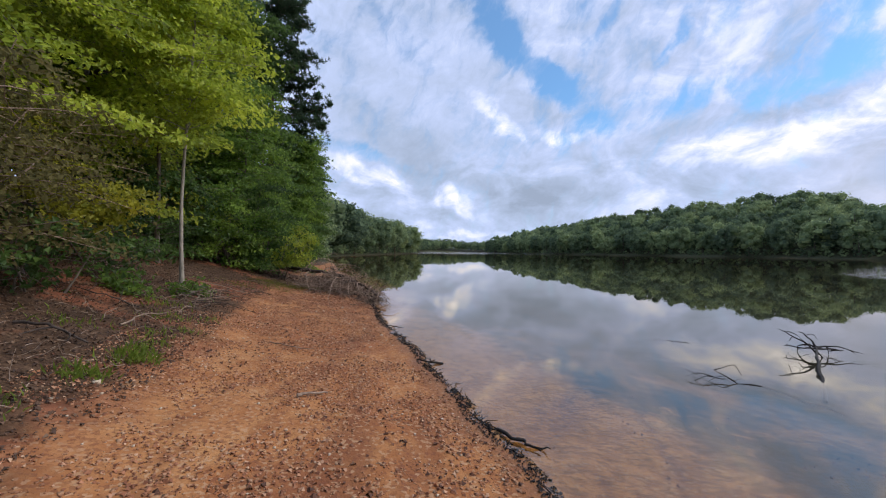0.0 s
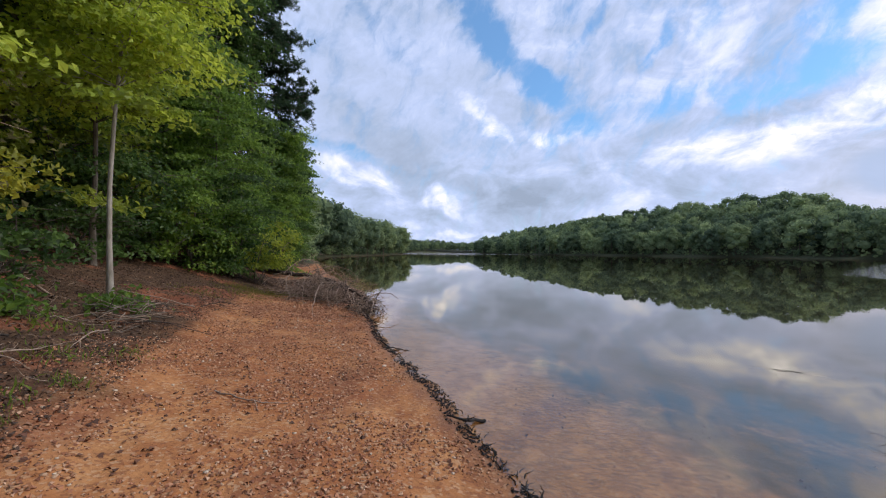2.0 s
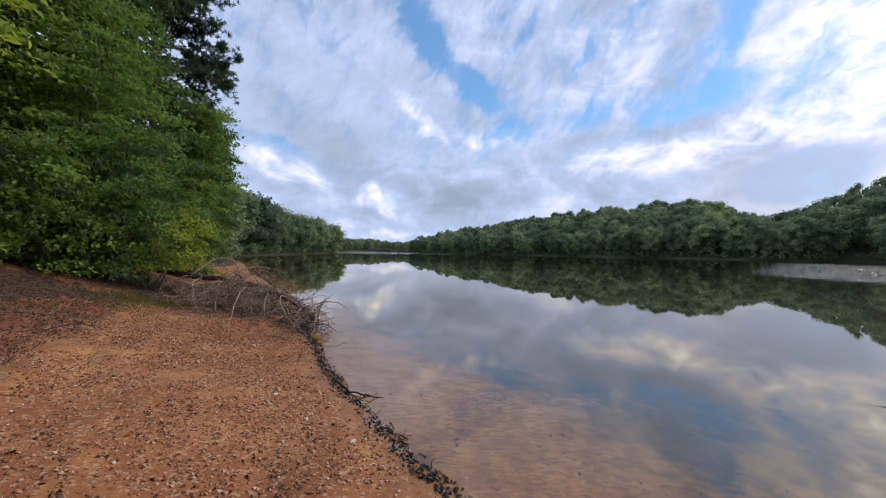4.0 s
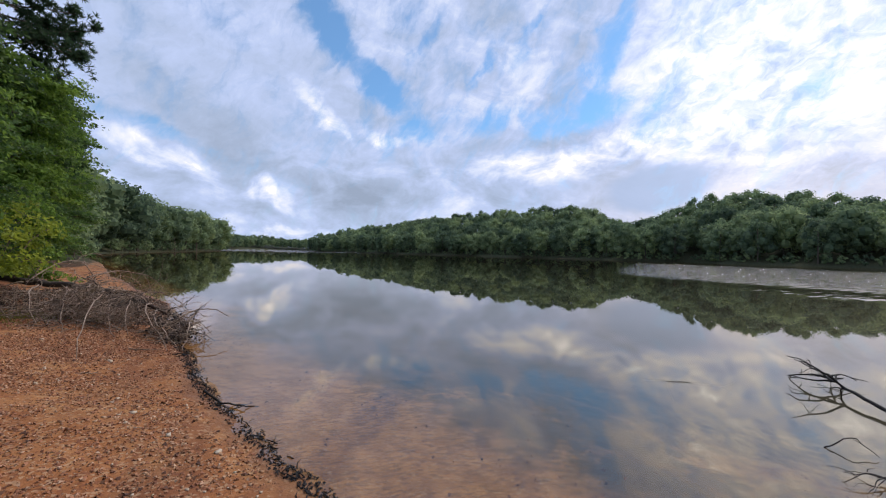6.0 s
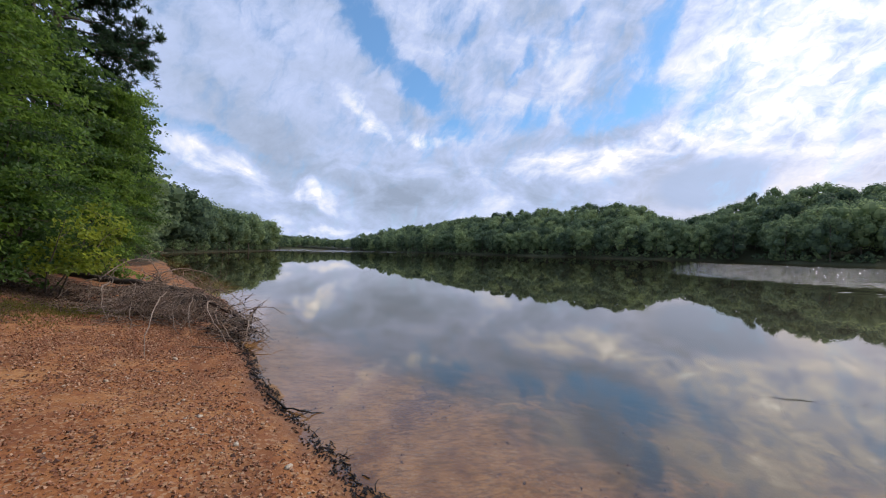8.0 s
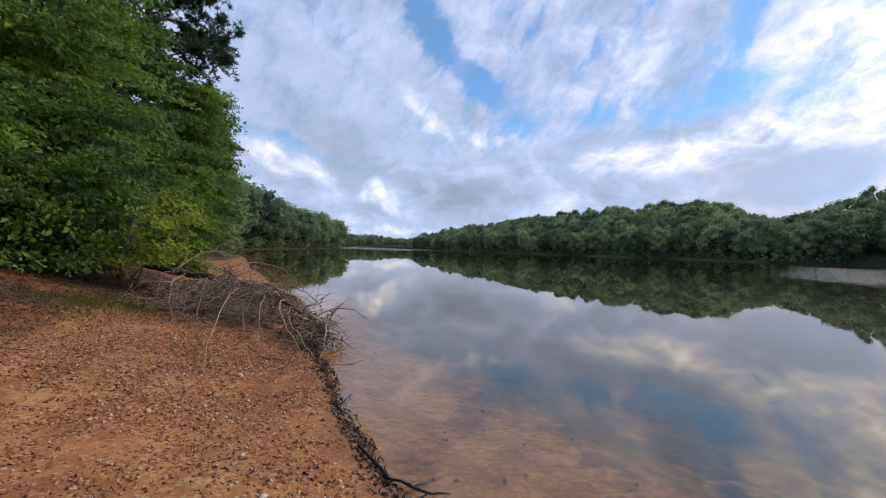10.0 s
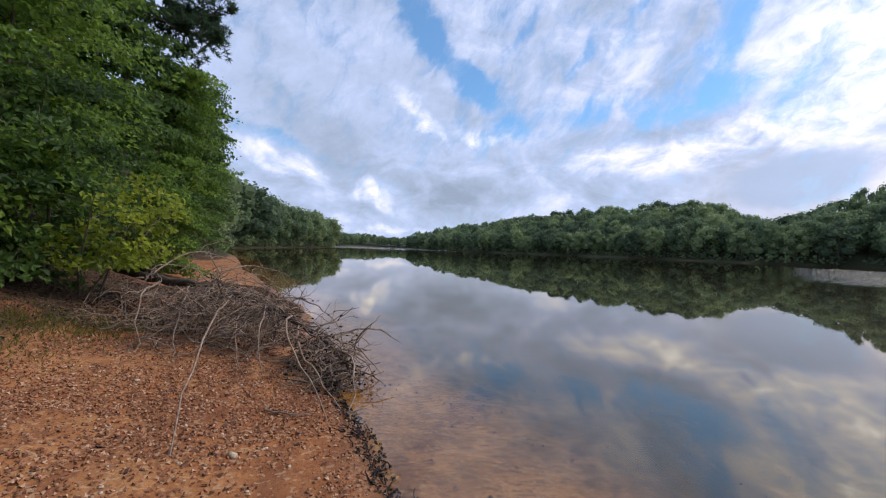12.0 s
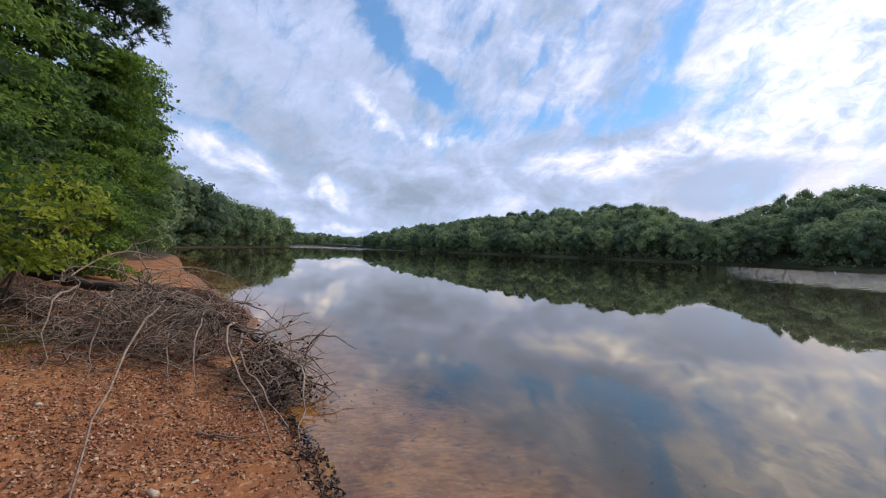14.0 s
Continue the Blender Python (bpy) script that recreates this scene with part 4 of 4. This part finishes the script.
stick("driftwood_stick", [(-2.6, 7.5, 0.015), (-2.2, 7.3, 0.02), (-1.9, 7.35, 0.015)], 0.008, DEAD, "thin pale twig lying on the gravel", seed=5, forks=1)
stick("driftwood_stick", [(-2.85, 11.6, 0.012), (-2.75, 11.57, 0.02), (-2.66, 11.62, 0.012)], 0.008, DEAD, "short brown stick on the sand", seed=6, forks=0)
stick("driftwood_stick", [(-2.7, 12.95, 0.015), (-2.5, 12.85, 0.03), (-2.3, 12.9, 0.015)], 0.010, DEAD, "thin pale twig on the sand", seed=7, forks=0)
for i, (x, y, r, tn) in enumerate(((-4.2, 5.6, 0.03, 0.7), (-4.0, 6.6, 0.02, 0.9), (-4.6, 7.7, 0.02, 0.8), (-4.4, 8.6, 0.015, 1.0), (-4.7, 9.0, 0.014, 1.1),
                                   (-4.5, 9.3, 0.012, 0.9), (-4.9, 9.5, 0.012, 0.8), (-3.6, 4.7, 0.022, 0.8), (-4.9, 11.4, 0.015, 0.8), (-5.8, 9.4, 0.03, 1.4))):
    a = 1.7 * i
    stick("fallen_branch", [(x, y, 0.02), (x + 0.5 * tn * math.cos(a), y + 0.5 * tn * math.sin(a), 0.10), (x + tn * math.cos(a), y + tn * math.sin(a), 0.04)], r * 0.6,
          DEAD if i % 2 else DEAD_DARK, "bare fallen branch among dead leaves on the bank", "dead branch", 20 + i, 3, True, "fallen branches on the bank")


def twig_heap(x, y, seed):
    """A loose heap of bare twigs."""
    rng = np.random.default_rng(seed)
    z = float(ground_z(x, y))
    ob = thing("twig_heap", x, y, z, "heap of bare cut twigs at the foot of the sapling", "brushwood")
    for i in range(46):
        a, l_ = rng.uniform(0, 6.28), rng.uniform(0.35, 0.95)
        at = np.array([rng.normal() * 0.22, rng.normal() * 0.3, 0.03 + rng.uniform(0, 0.22)])
        tw = limb(rng, at - np.array([math.cos(a), math.sin(a), 0]) * l_ * 0.5, (math.cos(a), math.sin(a), rng.uniform(-0.1, 0.25)), l_, 0.02, 6, 0.12)
        low_ = ground_z(tw[:, 0] + x, tw[:, 1] + y) - z + 0.008
        tw[:, 2] = np.maximum(tw[:, 2], low_)
        part("twig", Build().tube(tw, np.linspace(rng.uniform(0.005, 0.010), 0.003, 7), 5).mesh("twig", DEAD if i % 2 else BARK, True), ob)


twig_heap(-4.55, 9.25, 97)


def water_branch(name, root, tip, r, seed, forks, size, label):
    """A black dead branch that reaches out of the water and forks at its end."""
    rng = np.random.default_rng(seed)
    root, tip = np.array(root), np.array(tip)
    ob = thing(name, *root, label, "dead branch")
    line = sampled([root * 0, (tip - root) * 0.5 + (0.02, 0.03, 0.05), tip - root], None, 14)
    line[1:-1] += rng.normal(size=(12, 3)) * 0.01
    part("stem", Build().tube(line, np.linspace(r, r * 0.45, 14), 7).mesh("stem", WET_WOOD, True), ob)
    d = unit(tip - root)
    for i in range(forks):
        at = line[13 - (i % 3)]
        side = np.cross(d, (0, 0, 1)) * (1 if i % 2 else -1) * rng.uniform(0.2, 1.1)
        tw = limb(rng, at, d + side + (0, 0, rng.uniform(-0.05, 0.45)), rng.uniform(0.5, 1.0) * size, 0.09, 8, 0.16)
        b = part("fork", Build().tube(tw, np.linspace(r * 0.5, r * 0.16, 9), 5).mesh("fork", WET_WOOD, True), ob)
        for j in range(2):
            t2 = limb(rng, tw[rng.integers(3, 8)], d + rng.normal(size=3) * (0.8, 0.8, 0.3), rng.uniform(0.2, 0.5) * size, 0.05, 5, 0.2)
            part("twig", Build().tube(t2, np.linspace(r * 0.22, r * 0.1, 6), 4).mesh("twig", WET_WOOD, True), b)


water_branch("sunken_branch", (4.2, 6.35, -0.10), (5.7, 8.05, 0.13), 0.030, 101, 8, 0.7, "black dead branch reaching out over the lake water")
water_branch("sunken_branch", (4.3, 6.25, -0.2), (3.2, 6.78, 0.05), 0.011, 102, 4, 0.4, "black forked branch lying in the shallows")
stick("floating_twig", [(3.75, 9.2, -0.01), (4.05, 8.95, 0.006), (4.45, 8.7, -0.02)], 0.005, WET_WOOD, "thin black twig floating on the lake", seed=9, forks=3, lay=False)
stick("floating_twig", [(3.55, 7.25, 0.0), (3.75, 7.12, 0.12), (3.7, 6.95, 0.02)], 0.006, WET_WOOD, "bent black twig standing in the shallows", seed=10, forks=1, lay=False)

# ---------------------------------------------------------------- litter, gravel and grass
rng = np.random.default_rng(120)


def strewn(m, x0, x1, y0, y1, d0, d1, patch=0.0, seed=0):
    """Random places on the ground between two distances from the water."""
    x, y = rng.uniform(x0, x1, m), rng.uniform(y0, y1, m)
    d = inland(x, y)
    ok = (d > d0) & (d < d1)
    if patch:
        ok &= fuzz(x, y, 1.6, 30 + seed) + 0.5 * fuzz(x, y, 6.0, 31 + seed) > patch
    x, y, d = x[ok], y[ok], d[ok]
    return np.stack([x, y, ground_z(x, y, d)], 1)


p = strewn(40000, -5.0, 0.8, 2.6, 15, 0.12, 3.6, 0.50)
stones_ = scatter_lumps("gravel", rng, p + (0, 0, 0.002), 0.007 + 0.018 * rng.uniform(0, 1, len(p)) ** 3, STONES)
tagged(new("gravel", stones_), "small reddish gravel strewn over the sand", "gravel", kind="stuff")
p = strewn(700, -4.5, 0.7, 2.8, 14.5, 0.15, 3.6)
tagged(new("pebbles", scatter_lumps("pebbles", rng, p + (0, 0, 0.004), 0.007 + 0.02 * rng.uniform(0, 1, len(p)) ** 2, QUARTZ)), "scattered pale quartz pebbles on the sand", "gravel", kind="stuff")
for x, y, s in ((-2.23, 10.5, 0.035), (-1.25, 9.04, 0.04), (-1.63, 9.42, 0.04), (-2.0, 10.04, 0.04), (-3.1, 11.2, 0.05), (-3.85, 13.4, 0.05), (-2.73, 12.2, 0.05), (-2.95, 5.05, 0.05), (-3.1, 5.9, 0.05)):
    z = float(ground_z(x, y))
    ob = new("stone", scatter_lumps("stone", rng, np.array([[0, 0, s * 0.2]]), np.array([s]), QUARTZ))
    ob.location = (x, y, z)
    tagged(ob, "single pale stone lying on the sand", "stone", "pale stones on the beach")


def flakes(name, label, m, area, d0, d1, patch, size, material, category, lift=0.006, seed=0):
    q = strewn(m, *area, d0, d1, patch, seed)
    nn = rng.normal(size=(len(q), 3)) * 0.35 + (0, 0, 1)
    v, f = leaf_arrays(rng, q + (0, 0, lift), nn, rng.uniform(0.5, 1.4, len(q)) * size, 0.6, 0.3)
    return tagged(new(name, raw_mesh(name, v, f, material)), label, category, kind="stuff")


flakes("leaf_litter", "brown dead leaves and bark chips over the gravel", 34000, (-5.0, 0.8, 2.6, 15.5), 0.1, 3.6, 0.60, 0.034, CHIPS, "leaf litter")
flakes("dark_litter", "dark brown wet leaves and bark gathered in drifts on the beach", 4500, (-5.2, 0.6, 2.6, 15.5), 0.15, 3.8, 0.80, 0.045, DARK_CHIPS, "leaf litter", 0.008, 9)
q = np.stack([rng.normal(-3.3, 1.0, 11000), rng.normal(13.4, 1.3, 11000)], 1)
q = q[(inland(q[:, 0], q[:, 1]) > 0.03) & (fuzz(q[:, 0], q[:, 1], 2.2, 35) + 0.5 * fuzz(q[:, 0], q[:, 1], 7.0, 36) > 0.62)]
v, f = leaf_arrays(rng, np.stack([q[:, 0], q[:, 1], ground_z(q[:, 0], q[:, 1]) + 0.008], 1), rng.normal(size=(len(q), 3)) * 0.4 + (0, 0, 1), rng.uniform(0.5, 1.4, len(q)) * 0.032, 0.6, 0.3)
tagged(new("brush_litter", raw_mesh("brush_litter", v, f, CHIPS)), "dark dead leaves and bark bits under the fallen tree", "leaf litter", kind="stuff")
# dark flakes added to give the spit its shaded, brush-covered tone
flakes("spit_shade_litter", "dark dead leaves over the spit, standing in for brush and shade", 26000, (-6.5, -2.4, 15.2, 23), 0.12, 3.2, 0.0, 0.06, BANK_LEAVES, "leaf litter", 0.01, 5)
flakes("bank_leaves", "thick brown leaf litter covering the wooded bank", 60000, (-9, -2, 1.5, 20), 2.9, 7.0, 0.0, 0.036, BANK_LEAVES, "leaf litter", 0.012)
flakes("shore_debris", "black wet leaves and bark lining the water's edge", 90000, (-3.2, 1.6, 1.5, 16), -0.07, 0.09, 0.36, 0.030, WET_WOOD, "debris", 0.008, 2)
flakes("sunken_leaves", "brown sunken leaves on the shallow lake bed", 2500, (-2.5, 6.0, 3, 18), -4.0, -0.3, 0.75, 0.04, DARK_CHIPS, "leaf litter", 0.01, 3)

line = Build()
for i in range(420):
    y = rng.uniform(2.6, 15)
    x = np.interp(y, LAKE[2:16, 1], LAKE[2:16, 0]) + rng.normal() * 0.045
    a = rng.normal() * 0.45 + 1.9
    l_ = rng.uniform(0.04, 0.17)
    z = float(ground_z(x, y))
    tw = limb(rng, (x, y, max(z, -0.02) + 0.012), (math.cos(a), math.sin(a), 0.0), l_, 0.0, 4, 0.3)
    tw[:, 2] = np.clip(tw[:, 2], max(z, -0.02) + 0.004, max(z, -0.02) + 0.025)
    line.tube(tw, np.linspace(0.006, 0.002, 5), 4)
bank_twigs = Build()
for x, y, z in strewn(800, -6.5, -2.4, 3.0, 13.0, 3.2, 5.5):
    a = rng.uniform(0, 6.28)
    bank_twigs.tube(limb(rng, (x, y, z + 0.02), (math.cos(a), math.sin(a), 0.12), rng.uniform(0.10, 0.32), 0.03, 5, 0.3), np.linspace(rng.uniform(0.002, 0.005), 0.0015, 6), 4)
tagged(new("bank_twigs", bank_twigs.mesh("bank_twigs", DEAD, True)), "thin bare twigs strewn over the dark leafy bank", "twigs", kind="stuff")
tagged(new("shore_twigs", line.mesh("shore_twigs", WET_WOOD, True)), "black wet twigs and roots washed along the waterline", "debris", kind="stuff")


def tuft(x, y, r, h, m, material, label, group):
    q = np.stack([x + rng.normal(size=m) * r, y + rng.normal(size=m) * r], 1)
    zz = ground_z(q[:, 0], q[:, 1])
    z0 = float(ground_z(x, y))
    d = unit(rng.normal(size=(m, 3)) * (0.45, 0.45, 0.1) + (0, 0, 0.8))
    s = rng.uniform(0.5, 1.2, m) * h
    c = np.stack([q[:, 0] - x, q[:, 1] - y, zz - z0], 1) + d * s[:, None] * 0.45
    v, f = leaf_arrays(rng, c, np.cross(d, rng.normal(size=d.shape)), s, 0.16, 0.15, d)
    ob = new("grass_tuft", raw_mesh("grass_tuft", v, f, material))
    ob.location = (x, y, z0)
    tagged(ob, label, "grass", group, "stuff")


for x, y, r, h, m in ((-3.1, 5.13, 0.09, 0.12, 110), (-3.12, 5.68, 0.10, 0.13, 130), (-3.25, 5.95, 0.08, 0.12, 60), (-3.6, 6.6, 0.14, 0.10, 60), (-4.0, 7.5, 0.2, 0.10, 60), (-3.1, 4.4, 0.12, 0.08, 60), (-3.35, 6.3, 0.09, 0.09, 60), (-3.5, 7.1, 0.08, 0.08, 45), (-3.75, 8.0, 0.12, 0.08, 50), (-4.3, 6.3, 0.2, 0.11, 60), (-4.6, 8.3, 0.2, 0.12, 60), (-3.0, 3.6, 0.1, 0.09, 60)):
    tuft(x, y, r, h, m, GRASS, "bright green grass tuft at the path's edge", "grass tufts on the bank")
for x, y, r, h, m in ((-5.5, 14.8, 0.42, 0.07, 1500), (-5.2, 13.8, 0.3, 0.06, 500), (-5.7, 12.8, 0.3, 0.06, 400), (-5.0, 15.4, 0.36, 0.07, 1000)):
    tuft(x, y, r, h, m, MOSSY, "short olive grass at the foot of the bank", "grass on the upper beach")
